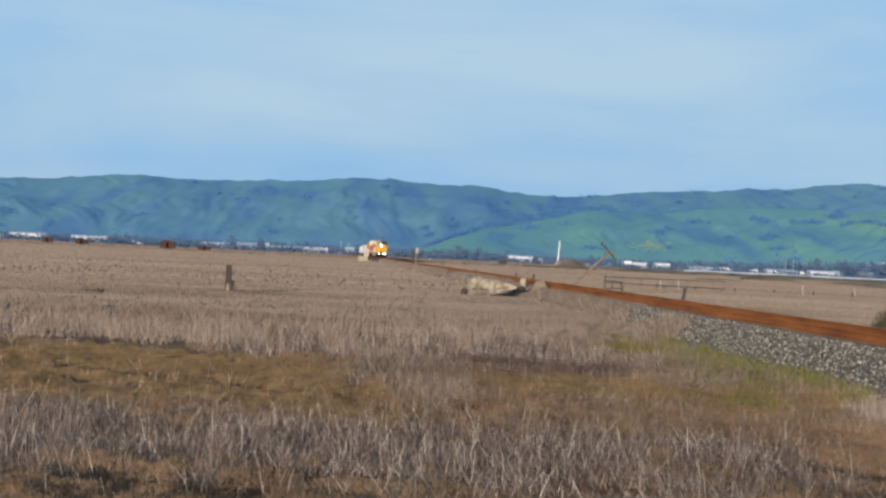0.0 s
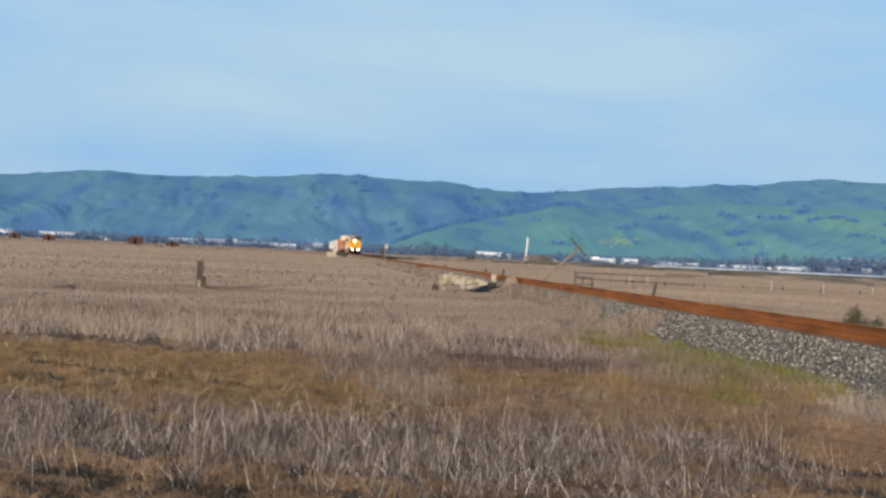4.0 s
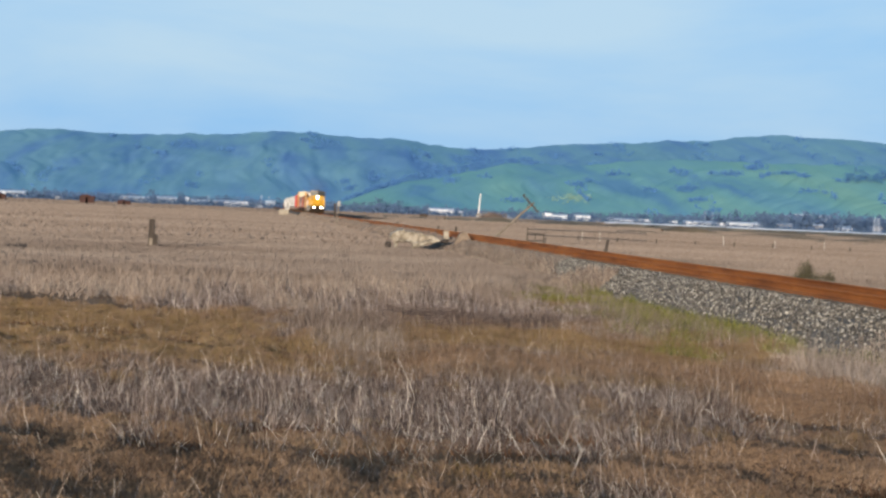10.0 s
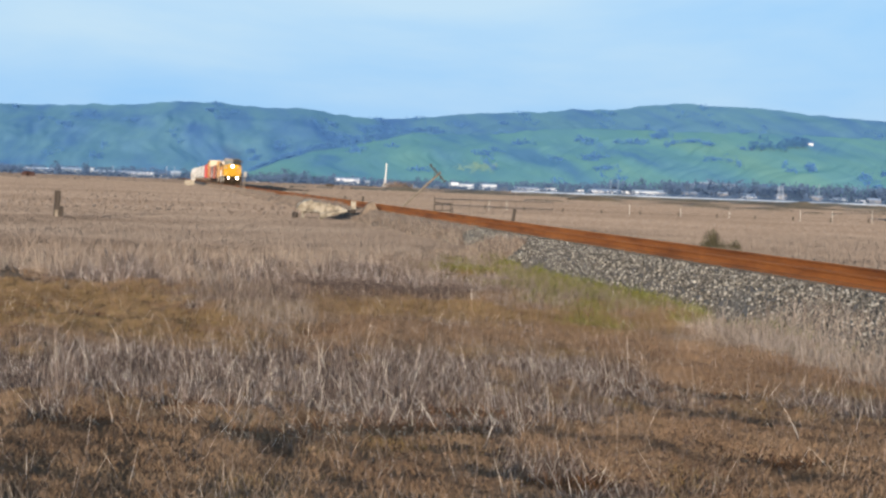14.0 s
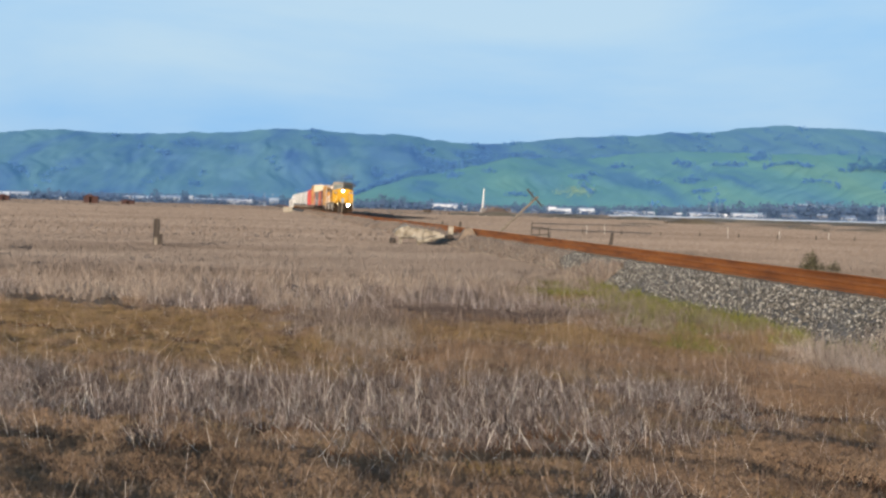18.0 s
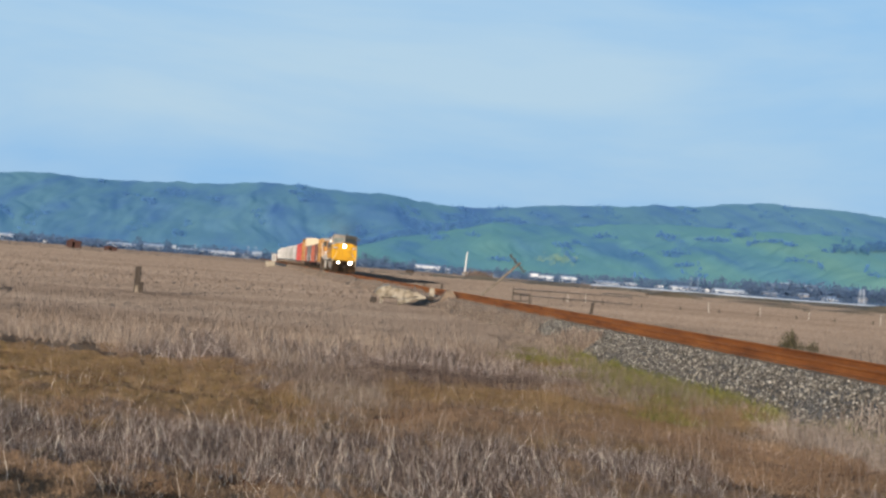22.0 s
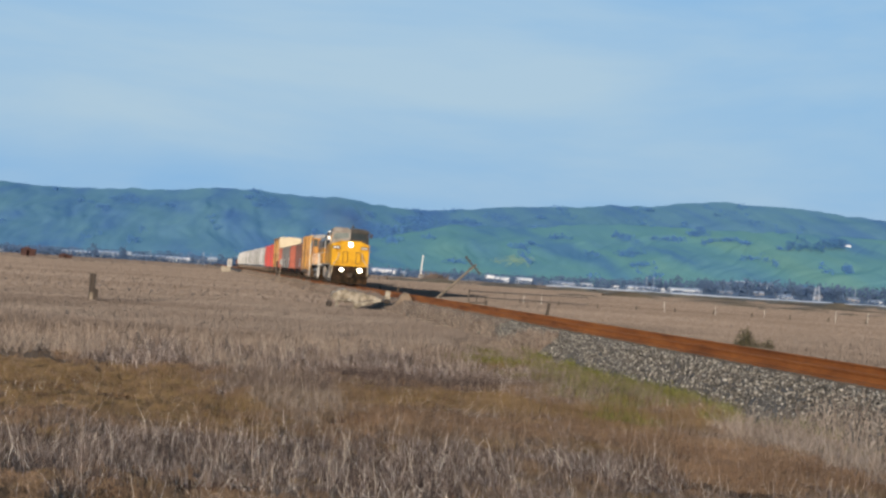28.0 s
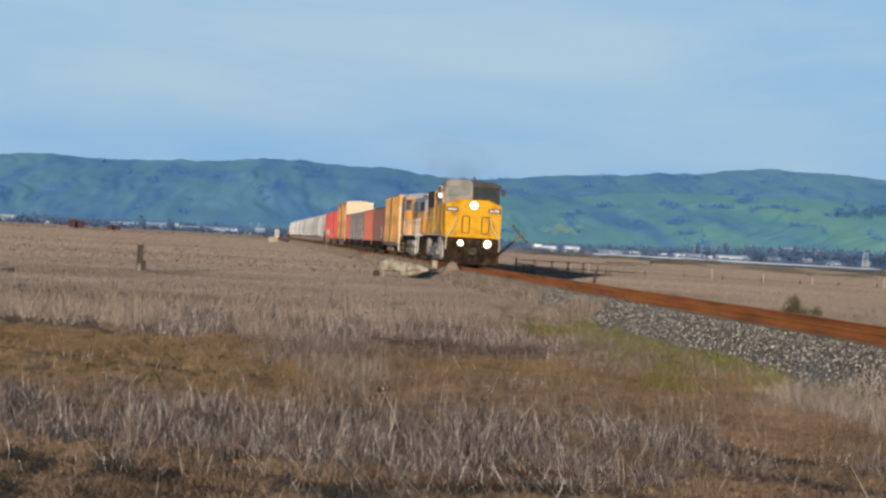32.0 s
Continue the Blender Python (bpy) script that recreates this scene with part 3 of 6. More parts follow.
    for f in ((0, 1, 4, 5), (1, 2, 3, 4), (2, 7, 8, 3), (6, 0, 5, 9), (0, 6, 7, 2, 1), (4, 3, 8, 9, 5), (6, 9, 8, 7)):
        bm.faces.new([v[i] for i in f])
    bmesh.ops.recalc_face_normals(bm, faces=bm.faces[:])
    part("snow_plough", bm, PILOT_STEEL, loco)
    coupler(loco, 0.3, -1)
    coupler(loco, L - 0.8, 1)
    for k, x in enumerate((-0.55, -0.4, 0.4, 0.55)):
        bm = bmesh.new()
        bm_rod(bm, (x, 0.38, 1.15), (x * 1.05, 0.24, 0.75), 0.025, 6)
        bm_rod(bm, (x * 1.05, 0.24, 0.75), (x * 0.8, 0.26, 0.45), 0.025, 6)
        part("air_hose", bm, DARK_STEEL, loco)
    for s in (-1, 1):
        for k in range(4):
            bm = bm_box(bmesh.new(), min(s * 1.12, s * 1.5), 1.25, 0.45 + 0.32 * k, max(s * 1.12, s * 1.5), 1.65, 0.50 + 0.32 * k)
            part("step", bm, BROWN_STEEL, loco)
        bm = bmesh.new()
        bm_rod(bm, (s * 1.5, 1.7, 0.5), (s * 1.5, 1.7, 2.75), 0.03, 6)
        bm_rod(bm, (s * 1.5, 5.0, 2.72), (s * 1.5, 20.6, 2.72), 0.018, 6)
        bm_rod(bm, (s * 1.52, L - 0.95, 0.5), (s * 1.52, L - 0.95, 2.75), 0.035, 6)
        part("side_handrail", bm, WHITE_PAINT, loco)
        for k in range(8):
            bm = bm_rod(bmesh.new(), (s * 1.5, 5.2 + k * 2.1, 1.7), (s * 1.5, 5.2 + k * 2.1, 2.75), 0.012, 6)
            part("handrail_post", bm, YELLOW_DIRTY, loco)
    # hood
    bm = bmesh.new()
    bm_prism(bm, [(-1.0, 1.73), (1.0, 1.73), (1.0, 3.85), (-1.0, 3.85)], 4.9, 15.4)
    part("hood", bm, YELLOW_DIRTY, loco, "grimy yellow engine hood")
    bm = bmesh.new()
    bm_prism(bm, [(-1.0, 3.855), (1.0, 3.855), (0.92, 4.35), (0.6, 4.5), (-0.6, 4.5), (-0.92, 4.35)], 4.92, 15.4)
    part("hood_top", bm, DARKGREY, loco, "dark grey hood top")
    for s in (-1, 1):
        for k in range(7):
            y = 5.3 + k * 1.42
            bm = bm_box(bmesh.new(), min(s * 1.0, s * 1.03), y, 1.95, max(s * 1.0, s * 1.03), y + 1.28, 3.6, 0.01)
            part("hood_door", bm, YELLOW_DIRTY, loco)
    bm = bm_box(bmesh.new(), -1.42, 5.6, 3.5, -1.03, 8.8, 4.15, 0.04)
    part("blower_duct", bm, DARKGREY, loco, "dark grey blower duct")
    bm = bm_box(bmesh.new(), -0.5, 10.2, 4.5, 0.5, 11.6, 4.66, 0.03)
    part("exhaust_stack", bm, DARK_STEEL, loco)
    bm = bmesh.new()
    bm_prism(bm, [(-1.03, 1.73), (1.03, 1.73), (1.03, 4.3), (0.7, 4.52), (-0.7, 4.52), (-1.03, 4.3)], 15.42, L - 1.2)
    part("radiator_section", bm, YELLOW_DIRTY, loco)
    # cabinet takes the paler yellow to give its sunlit front wall
    cab_box = bm_prism(bmesh.new(), [(-1.5, 1.73), (-1.03, 1.73), (-1.03, 3.66), (-1.36, 3.66), (-1.5, 3.5)], 5.7, 8.7)
    box = part("blower_cabinet", cab_box, YELLOW_WORN, loco, "yellow blower cabinet behind the cab, paled for its sunlit wall")
    for k in range(2):
        part("cabinet_door", bm_box(bmesh.new(), -1.525, 5.9 + 1.4 * k, 1.9, -1.5, 7.1 + 1.4 * k, 3.4, 0.008), YELLOW_DIRTY, box)
    for s in (-1, 1):
        for k in range(3):
            y = 9.0 + 2.1 * k
            bm = bm_box(bmesh.new(), min(s * 0.96, s * 1.02), y, 3.9, max(s * 0.96, s * 1.02), y + 1.9, 4.28)
            part("hood_vent", bm, DARK_STEEL, loco)
        bm = bm_box(bmesh.new(), min(s * 1.03, s * 1.06), 15.7, 3.4, max(s * 1.03, s * 1.06), L - 1.5, 4.42)
        part("radiator_grille", bm, DARK_STEEL, loco)
    bm = bmesh.new()
    bm_rod(bm, (0.25, 3.6, 4.8), (0.25, 3.6, 5.02), 0.05, 8)
    bm_rod(bm, (0.25, 3.5, 5.02), (0.25, 3.95, 5.02), 0.06, 8)
    part("air_horn", bm, DARK_STEEL, loco)
    bm = bm_box(bmesh.new(), -1.38, 7.8, 0.3, 1.38, 13.6, 1.25, 0.25)
    part("fuel_tank", bm, DUSTY, loco, "dusty grey fuel tank")
    for s in (-1, 1):
        bm = bm_rod(bmesh.new(), (s * 1.25, 6.2, 1.05), (s * 1.25, 7.9, 1.05), 0.22, 12)
        part("air_tank", bm, GREY_PAINT, loco)
    for s in (-1, 1):
        for y0, y1, z0, z1, mat, what in ((5.6, 6.7, 0.75, 1.6, DUSTY, "battery_box"), (6.9, 7.7, 0.9, 1.55, PILOT_STEEL, "air_filter_box"), (13.8, 15.0, 0.6, 1.5, DUSTY, "sand_box"), (19.3, 20.5, 0.8, 1.6, PILOT_STEEL, "tool_box")):
            part(what, bm_box(bmesh.new(), min(s * 1.2, s * 1.44), y0, z0, max(s * 1.2, s * 1.44), y1, z1, 0.05), mat, loco)
    for y in (4.3, L - 4.6):
        bogie(loco, y, 3, 3.9, 0.53)
    return loco


def make_second_locomotive():
    """Runs with its long hood ahead: the hood's end at y = 0, the cab behind it; z = 0 at the rail tops."""
    L = 18.6
    loco = thing("locomotive", "grimy orange and grey hood locomotive running with its long hood ahead", "locomotive", group="locomotives of the train")
    part("underframe", bm_box(bmesh.new(), -1.3, 0.5, 1.3, 1.3, L - 0.5, 1.6, 0.03), PILOT_STEEL, loco)
    part("walkway", bm_box(bmesh.new(), -1.5, 0.4, 1.604, 1.5, L - 0.4, 1.67), WHITE_PAINT, loco, "walkway with a white edge")
    part("hood", bm_prism(bmesh.new(), [(-0.98, 1.67), (0.98, 1.67), (0.98, 3.2), (-0.98, 3.2)], 1.3, 13.0), YELLOW_DIRTY, loco, "grimy orange engine hood")
    part("hood_top", bm_prism(bmesh.new(), [(-0.98, 3.205), (0.98, 3.205), (0.98, 3.9), (0.7, 4.25), (-0.7, 4.25), (-0.98, 3.9)], 1.3, 13.0), GREY_PAINT, loco, "grey upper hood")
    for s in (-1, 1):
        for k in range(8):
            y = 1.7 + 1.4 * k
            d = part("hood_door", bm_box(bmesh.new(), min(s * 0.98, s * 1.01), y, 1.85, max(s * 0.98, s * 1.01), y + 1.26, 3.12, 0.01), YELLOW_DIRTY, loco)
            part("door_handle", bm_box(bmesh.new(), min(s * 1.01, s * 1.04), y + 1.05, 2.35, max(s * 1.01, s * 1.04), y + 1.1, 2.6), DARK_STEEL, d)
        part("intake_grille", bm_box(bmesh.new(), min(s * 0.98, s * 1.02), 1.8, 3.3, max(s * 0.98, s * 1.02), 4.6, 3.85), DARK_STEEL, loco, "black radiator intake grille")
        part("dynamic_brake_vent", bm_box(bmesh.new(), min(s * 0.98, s * 1.06), 7.2, 3.35, max(s * 0.98, s * 1.06), 9.6, 3.95, 0.03), DARKGREY, loco)
    for y in (2.6, 4.0, 8.4):
        part("roof_fan", bm_rod(bmesh.new(), (0, y, 4.25), (0, y, 4.42), 0.6, 16), DARK_STEEL, loco)
    part("exhaust_stack", bm_box(bmesh.new(), -0.3, 6.0, 4.25, 0.3, 6.6, 4.45, 0.02), DARK_STEEL, loco)
    cab = part("cab", bm_prism(bmesh.new(), [(-1.55, 1.67), (1.55, 1.67), (1.55, 4.22), (-1.55, 4.22)], 13.0, 15.8), YELLOW_DIRTY, loco, "orange cab with a dark end window")
    part("cab_roof", bm_prism(bmesh.new(), [(-1.6, 4.225), (1.6, 4.225), (1.3, 4.48), (0.5, 4.62), (-0.5, 4.62), (-1.3, 4.48)], 12.85, 15.95), GREY_PAINT, loco, "grey sloped cab roof")
    for s in (-1, 1):
        a, b = min(s * 1.06, s * 1.48), max(s * 1.06, s * 1.48)
        part("end_window_frame", bm_box(bmesh.new(), a, 12.96, 3.38, b, 12.998, 4.14, 0.012), SOOTY, cab)
        part("end_window", bm_box(bmesh.new(), a + 0.05, 12.945, 3.44, b - 0.05, 12.958, 4.08), GLASS_DARK, cab, "dark rear cab window")
        for y0, y1 in ((13.3, 14.3), (14.5, 15.5)):
            part("side_window", bm_box(bmesh.new(), min(s * 1.54, s * 1.57), y0, 3.3, max(s * 1.54, s * 1.57), y1, 4.05, 0.01), GLASS_DARK, cab)
        bm = bm_rod(bmesh.new(), (s * 1.5, 0.75, 0.45), (s * 1.5, 0.75, 2.7), 0.035, 6)
        bm_rod(bm, (s * 1.5, 0.75, 2.65), (s * 1.5, 12.8, 2.65), 0.018, 6)
        part("side_handrail", bm, WHITE_PAINT, loco, "white handrail")
        bm = bm_rod(bmesh.new(), (s * 1.52, L - 0.8, 0.45), (s * 1.52, L - 0.8, 3.7), 0.04, 6)
        part("end_handrail", bm, WHITE_PAINT, loco, "white end handrail")
        for k in range(6):
            part("handrail_post", bm_rod(bmesh.new(), (s * 1.5, 2.4 + 2.0 * k, 1.67), (s * 1.5, 2.4 + 2.0 * k, 2.66), 0.014, 6), WHITE_PAINT, loco)
        for y in (0.45, L - 0.85):
            for k in range(4):
                part("step", bm_box(bmesh.new(), min(s * 1.1, s * 1.5), y, 0.42 + 0.3 * k, max(s * 1.1, s * 1.5), y + 0.4, 0.47 + 0.3 * k), BROWN_STEEL, loco)
        part("air_reservoir", bm_rod(bmesh.new(), (s * 1.2, 6.2, 1.12), (s * 1.2, 11.6, 1.12), 0.18, 10), GREY_PAINT, loco)
    part("short_hood", bm_prism(bmesh.new(), [(-0.98, 1.67), (0.98, 1.67), (0.98, 3.0), (0.7, 3.15), (-0.7, 3.15), (-0.98, 3.0)], 15.8, 17.6), YELLOW_DIRTY, loco)
    for y in (0.45, L - 0.65):
        part("pilot", bm_box(bmesh.new(), -1.45, y, 0.35, 1.45, y + 0.2, 1.4, 0.02), PILOT_STEEL, loco)
    part("fuel_tank", bm_box(bmesh.new(), -1.35, 6.3, 0.32, 1.35, 11.4, 0.98, 0.2), DUSTY, loco, "dusty grey fuel tank")
    coupler(loco, 0.45, -1)
    coupler(loco, L - 0.45, 1)
    for y in (3.4, 15.0):
        bogie(loco, y, 2, 2.75, 0.5)
    return loco


def make_boxcar(name, label, L, H, side, end, roof, ribs=True, marks=0, door=True, posts=None):
    """Front end at y = 0; z = 0 at the rail tops."""
    car = thing(name, label, "rail car")
    w = 1.5
    bm = bm_box(bmesh.new(), -w, 0.3, 1.05, w, L - 0.3, H - 0.12, 0.02)
    part("body", bm, side, car)
    for y, s in ((0.3, -1), (L - 0.3, 1)):
        bm = bm_box(bmesh.new(), -w + 0.01, min(y, y + s * 0.03), 1.1, w - 0.01, max(y, y + s * 0.03), H - 0.13)
        wall = part("end_wall", bm, end, car)
        bar = finish("end_rib", bm_box(bmesh.new(), -w + 0.05, min(0, s * 0.09), 0, w - 0.05, max(0, s * 0.09), 0.16, 0.03), end)
        for k in range(7):
            rib = new("end_rib", bar)
            rib.parent, rib.location = wall, (0, y + s * 0.028, 1.3 + (H - 1.7) * k / 6)
    bm = bmesh.new()
    bm_prism(bm, [(-w - 0.03, H - 0.12), (w + 0.03, H - 0.12), (w + 0.03, H - 0.06), (0, H + 0.06), (-w - 0.03, H - 0.06)], 0.25, L - 0.25)
    part("roof", bm, roof, car)
    if ribs:
        rib = finish("side_post", bm_box(bmesh.new(), -0.035, -0.05, 1.1, 0.035, 0.05, H - 0.14), posts or side)
        n = max(4, int(L / 1.25))
        for s in (-1, 1):
            for k in range(n + 1):
                y = 0.45 + (L - 0.9) * k / n
                ob = new("side_post", rib)
                ob.parent, ob.location = car, (s * (w + 0.03), y, 0)
    for s in (-1, 1):
        if door:
            d = part("sliding_door", bm_box(bmesh.new(), min(s * w, s * (w + 0.09)), L / 2 - 1.4, 1.12, max(s * w, s * (w + 0.09)), L / 2 + 1.4, H - 0.25, 0.01), side, car)
            part("door_bar", bm_box(bmesh.new(), min(s * (w + 0.09), s * (w + 0.12)), L / 2 + 0.7, 1.2, max(s * (w + 0.09), s * (w + 0.12)), L / 2 + 0.78, H - 0.3), DARK_STEEL, d)
        # gondola sills are deeper and darker to give the shade beneath the body
        part("side_sill", bm_box(bmesh.new(), min(s * (w - 0.02), s * (w + 0.06)), 0.8, 0.82 if door else 0.58, max(s * (w - 0.02), s * (w + 0.06)), L - 0.8, 1.12), BROWN_STEEL if door else PILOT_STEEL, car)
        bm = bmesh.new()
        for yy in (0.35, 0.75):
            bm_rod(bm, (s * (w + 0.06), yy, 0.8), (s * (w + 0.06), yy, H - 0.4), 0.018, 5)
        for k in range(7):
            z = 0.95 + k * 0.42
            bm_rod(bm, (s * (w + 0.06), 0.35, z), (s * (w + 0.06), 0.75, z), 0.015, 5)
        part("ladder", bm, end, car)
        for k in range(marks):
            y = 2.0 + (L - 4.5) * k / max(1, marks - 1)
            part("stencil_bar", bm_box(bmesh.new(), min(s * (w + 0.075), s * (w + 0.07)), y, 1.35, max(s * (w + 0.085), s * (w + 0.07)), y + 1.5, 2.25), WHITE_PAINT, car, "worn white stencil")
    part("centre_sill", bm_box(bmesh.new(), -0.35, 0.2, 0.65, 0.35, L - 0.2, 1.05), DARK_STEEL, car)
    for y in (2.0, L - 2.0):
        bogie(car, y, 2, 1.75, 0.42)
    coupler(car, 0.2, -1)
    coupler(car, L - 0.2, 1)
    return car


def make_hopper(L=17.6):
    H = 4.55
    car = thing("hopper_car", "pale grey covered grain hopper car with curved ribbed sides", "rail car", group="train of hopper cars")
    bm = bmesh.new()
    arc = [(1.45, 1.35), (1.6, 1.9), (1.62, 2.6), (1.58, 3.3), (1.42, 3.95), (1.1, 4.35), (0.6, 4.5)]
    prof = arc + [(-x, z) for x, z in arc[::-1]]
    bm_prism(bm, prof, 1.2, L - 1.2)
    for v in bm.verts:
        if v.co.z < 2.0:
            v.co.y += (1.6 if v.co.y < L / 2 else -1.6) * (2.0 - v.co.z) / 0.65
    part("body", bm, HOPPER, car)
    rib = bmesh.new()
    hoop = [(x + 0.03, z) for x, z in arc] + [(-x - 0.03, z) for x, z in arc[::-1]]
    bm_prism(rib, hoop, -0.06, 0.06)
    rib = finish("side_rib", rib, HOPPER)
    for k in range(7):
        ob = new("side_rib", rib)
        ob.parent, ob.location = car, (0, 2.2 + k * (L - 4.4) / 6, 0)
    part("roof_walk", bm_box(bmesh.new(), -0.5, 1.2, 4.5, 0.5, L - 1.2, H + 0.05), GREY_PAINT, car)
    for k in range(5):
        part("roof_hatch", bm_box(bmesh.new(), -0.35, 2.2 + k * 2.9, H + 0.05, 0.35, 4.2 + k * 2.9, H + 0.16, 0.02), HOPPER, car)
    for k in range(3):
        y = 3.4 + k * (L - 6.8) / 2
        bm = bmesh.new()
        a = [bm.verts.new(p) for p in ((-1.4, y - 1.9, 1.6), (1.4, y - 1.9, 1.6), (1.4, y + 1.9, 1.6), (-1.4, y + 1.9, 1.6))]
        b = [bm.verts.new(p) for p in ((-0.6, y - 0.4, 0.5), (0.6, y - 0.4, 0.5), (0.6, y + 0.4, 0.5), (-0.6, y + 0.4, 0.5))]
        for i in range(4):
            bm.faces.new((a[i], a[(i + 1) % 4], b[(i + 1) % 4], b[i]))
        bm.faces.new(b[::-1])
        bm.faces.new(a)
        bmesh.ops.recalc_face_normals(bm, faces=bm.faces[:])
        part("discharge_bay", bm, HOPPER, car)
    for s in (-1, 1):
        part("side_sill", bm_box(bmesh.new(), min(s * 1.42, s * 1.52), 0.4, 1.1, max(s * 1.42, s * 1.52), L - 0.4, 1.36), HOPPER, car)
        for y in (0.55, L - 0.55):
            bm = bmesh.new()
            bm_rod(bm, (s * 1.4, y, 0.9), (s * 1.4, y, 4.2), 0.03, 5)
            part("end_post", bm, HOPPER, car)
    part("centre_sill", bm_box(bmesh.new(), -0.35, 0.2, 0.65, 0.35, L - 0.2, 1.1), DARK_STEEL, car)
    for y in (0.3, L - 0.3):
        part("end_platform", bm_box(bmesh.new(), -1.4, y - 0.15, 0.9, 1.4, y + 0.15, 1.1), DARK_STEEL, car)
    for y in (1.9, L - 1.9):
        bogie(car, y, 2, 1.75, 0.42)
    coupler(car, 0.2, -1)
    coupler(car, L - 0.2, 1)
    return car


def make_smoke():
    """Faint dark exhaust over the hood: a few thin open shells that travel with the engine."""
    puff = thing("exhaust_smoke", "faint dark exhaust haze above the locomotive", "smoke")
    r = random.Random(4)
    for k in range(7):
        bm = bmesh.new()
        bmesh.ops.create_icosphere(bm, subdivisions=3, radius=1.0)
        bmesh.ops.delete(bm, geom=[v for v in bm.verts if v.co.y > 0.05], context="VERTS")
        c = Vector((r.uniform(-0.8, 1.6), 8 + 2.6 * k, 5.0 + 0.3 * k + r.uniform(-0.2, 0.3)))
        for v in bm.verts:
            v.co = c + v.co * (1 + 0.4 * noise.noise(v.co * 1.6 + Vector((k, 0, 0)))) * (1.3 + 0.2 * k)
        part("smoke_puff", bm, SMOKE, puff, smooth=True).visible_shadow = False
    return puff


TRAIN = []       # (thing, metres behind the locomotive's front)


def make_train():
    TRAIN.append((make_locomotive(), 0.0))
    TRAIN.append((make_smoke(), 0.0))
    TRAIN.append((make_second_locomotive(), 22.6))
    at = 42.2
    for args, gap in (
        (("box_car", "worn pale yellow ribbed box car behind the locomotives", 16.8, 4.65, YELLOW_DIRTY, YELLOW_WORN, GREY_PAINT, True, 0, True, YELLOW_WORN), 0.5),
        (("gondola_car", "low brown oxide gondola car with a cream stencil", 16.8, 3.95, OXIDE, OXIDE, OXIDE, True, 1, False), 0.5),
        (("gondola_car", "low brick-red gondola car with ribbed sides", 15.6, 3.9, BRICKRED, BRICKRED, OXIDE, True, 0, False), 0.5),
        (("gondola_car", "low dark grey gondola car with worn white stencils", 14.2, 3.85, DARKGREY, BRICKRED, DARKGREY, True, 1, False), 0.5),
        (("gondola_car", "low dark grey gondola car with worn white stencils", 13.8, 3.85, DARKGREY, DARKGREY, DARKGREY, True, 2, False), 0.5),
        (("gondola_car", "low brick-red gondola car with ribbed sides", 12.8, 3.85, BRICKRED, BRICKRED, OXIDE, True, 0, False), 0.6),
        # the yellow car's end is paled to cream to give its sunlit face
        (("box_car", "tall yellow high-cube box car with a sunlit cream end", 24.0, 5.35, YELLOW_DIRTY, CREAM, CREAM, True, 0, True, YELLOW_WORN), 0.8),
        (("box_car", "red box car with ribbed sides", 21.6, 4.6, REDCAR, REDCAR, OXIDE), 0.8),
        (("box_car", "red box car with ribbed sides", 21.6, 4.5, REDCAR, REDCAR, OXIDE), 0.8),
    ):
        car = make_boxcar(*args)
        TRAIN.append((car, at))
        at += args[2] + gap
    first = make_hopper()
    TRAIN.append((first, at))
    for k in range(1, 16):
        TRAIN.append((copy_thing(first, Matrix()), at + 17.9 * k))
    at += 17.9 * 16
    for k in range(2):
        car = make_boxcar("flat_car", "dark brown empty gondola car", 16.0, 2.6, OXIDE, OXIDE, DARK_STEEL, True, 0, False)
        TRAIN.append((car, at))
        at += 16.8
    for car, back_y in TRAIN:
        car.location = (TX, 668.4 + back_y, RAIL_Z)


FRONT_0, SPEED = 668.4, 16.8


def motions():
    for car, back_y in TRAIN:
        walk(car, [(t, pose(TX, FRONT_0 - SPEED * t + back_y, RAIL_Z)) for t in (0.0, 8.0, 16.0, 24.0, 32.0)])


# ---- hills ----
# bearings and elevations of the hills are given for a plan 1.4 times as shallow
def profile(points, u):
    xs, zs = [p[0] for p in points], [p[1] for p in points]
    return float(np.interp(u, xs, zs))


RIDGE = [(-0.5, 0.028), (-0.3, 0.031), (-0.1985, 0.0342), (-0.169, 0.035), (-0.137, 0.0386), (-0.12, 0.0397), (-0.101, 0.0385), (-0.077, 0.0382), (-0.041, 0.0401),
         (-0.0155, 0.0409), (0.0072, 0.0439), (0.03, 0.0439), (0.047, 0.0425), (0.0667, 0.0423), (0.0867, 0.0425), (0.1, 0.0396), (0.12, 0.0384), (0.141, 0.0389),
         (0.158, 0.0408), (0.175, 0.0431), (0.195, 0.0446), (0.223, 0.0462), (0.244, 0.0487), (0.268, 0.0491), (0.282, 0.0523), (0.310, 0.0549), (0.325, 0.054),
         (0.345, 0.0541), (0.357, 0.0538), (0.386, 0.0514), (0.411, 0.0500), (0.5, 0.047), (0.7, 0.045)]
FOOTHILL = [(0.02, -0.004), (0.04, 0.0), (0.0552, 0.0058), (0.0682, 0.0112), (0.0879, 0.0175), (0.1079, 0.0213), (0.128, 0.0257), (0.1447, 0.0307), (0.1617, 0.0309), (0.1857, 0.0312),
            (0.2097, 0.0339), (0.2304, 0.0367), (0.2618, 0.0378), (0.2971, 0.0377), (0.3256, 0.0379), (0.3578, 0.0389), (0.4115, 0.0384), (0.55, 0.036), (0.7, 0.03)]


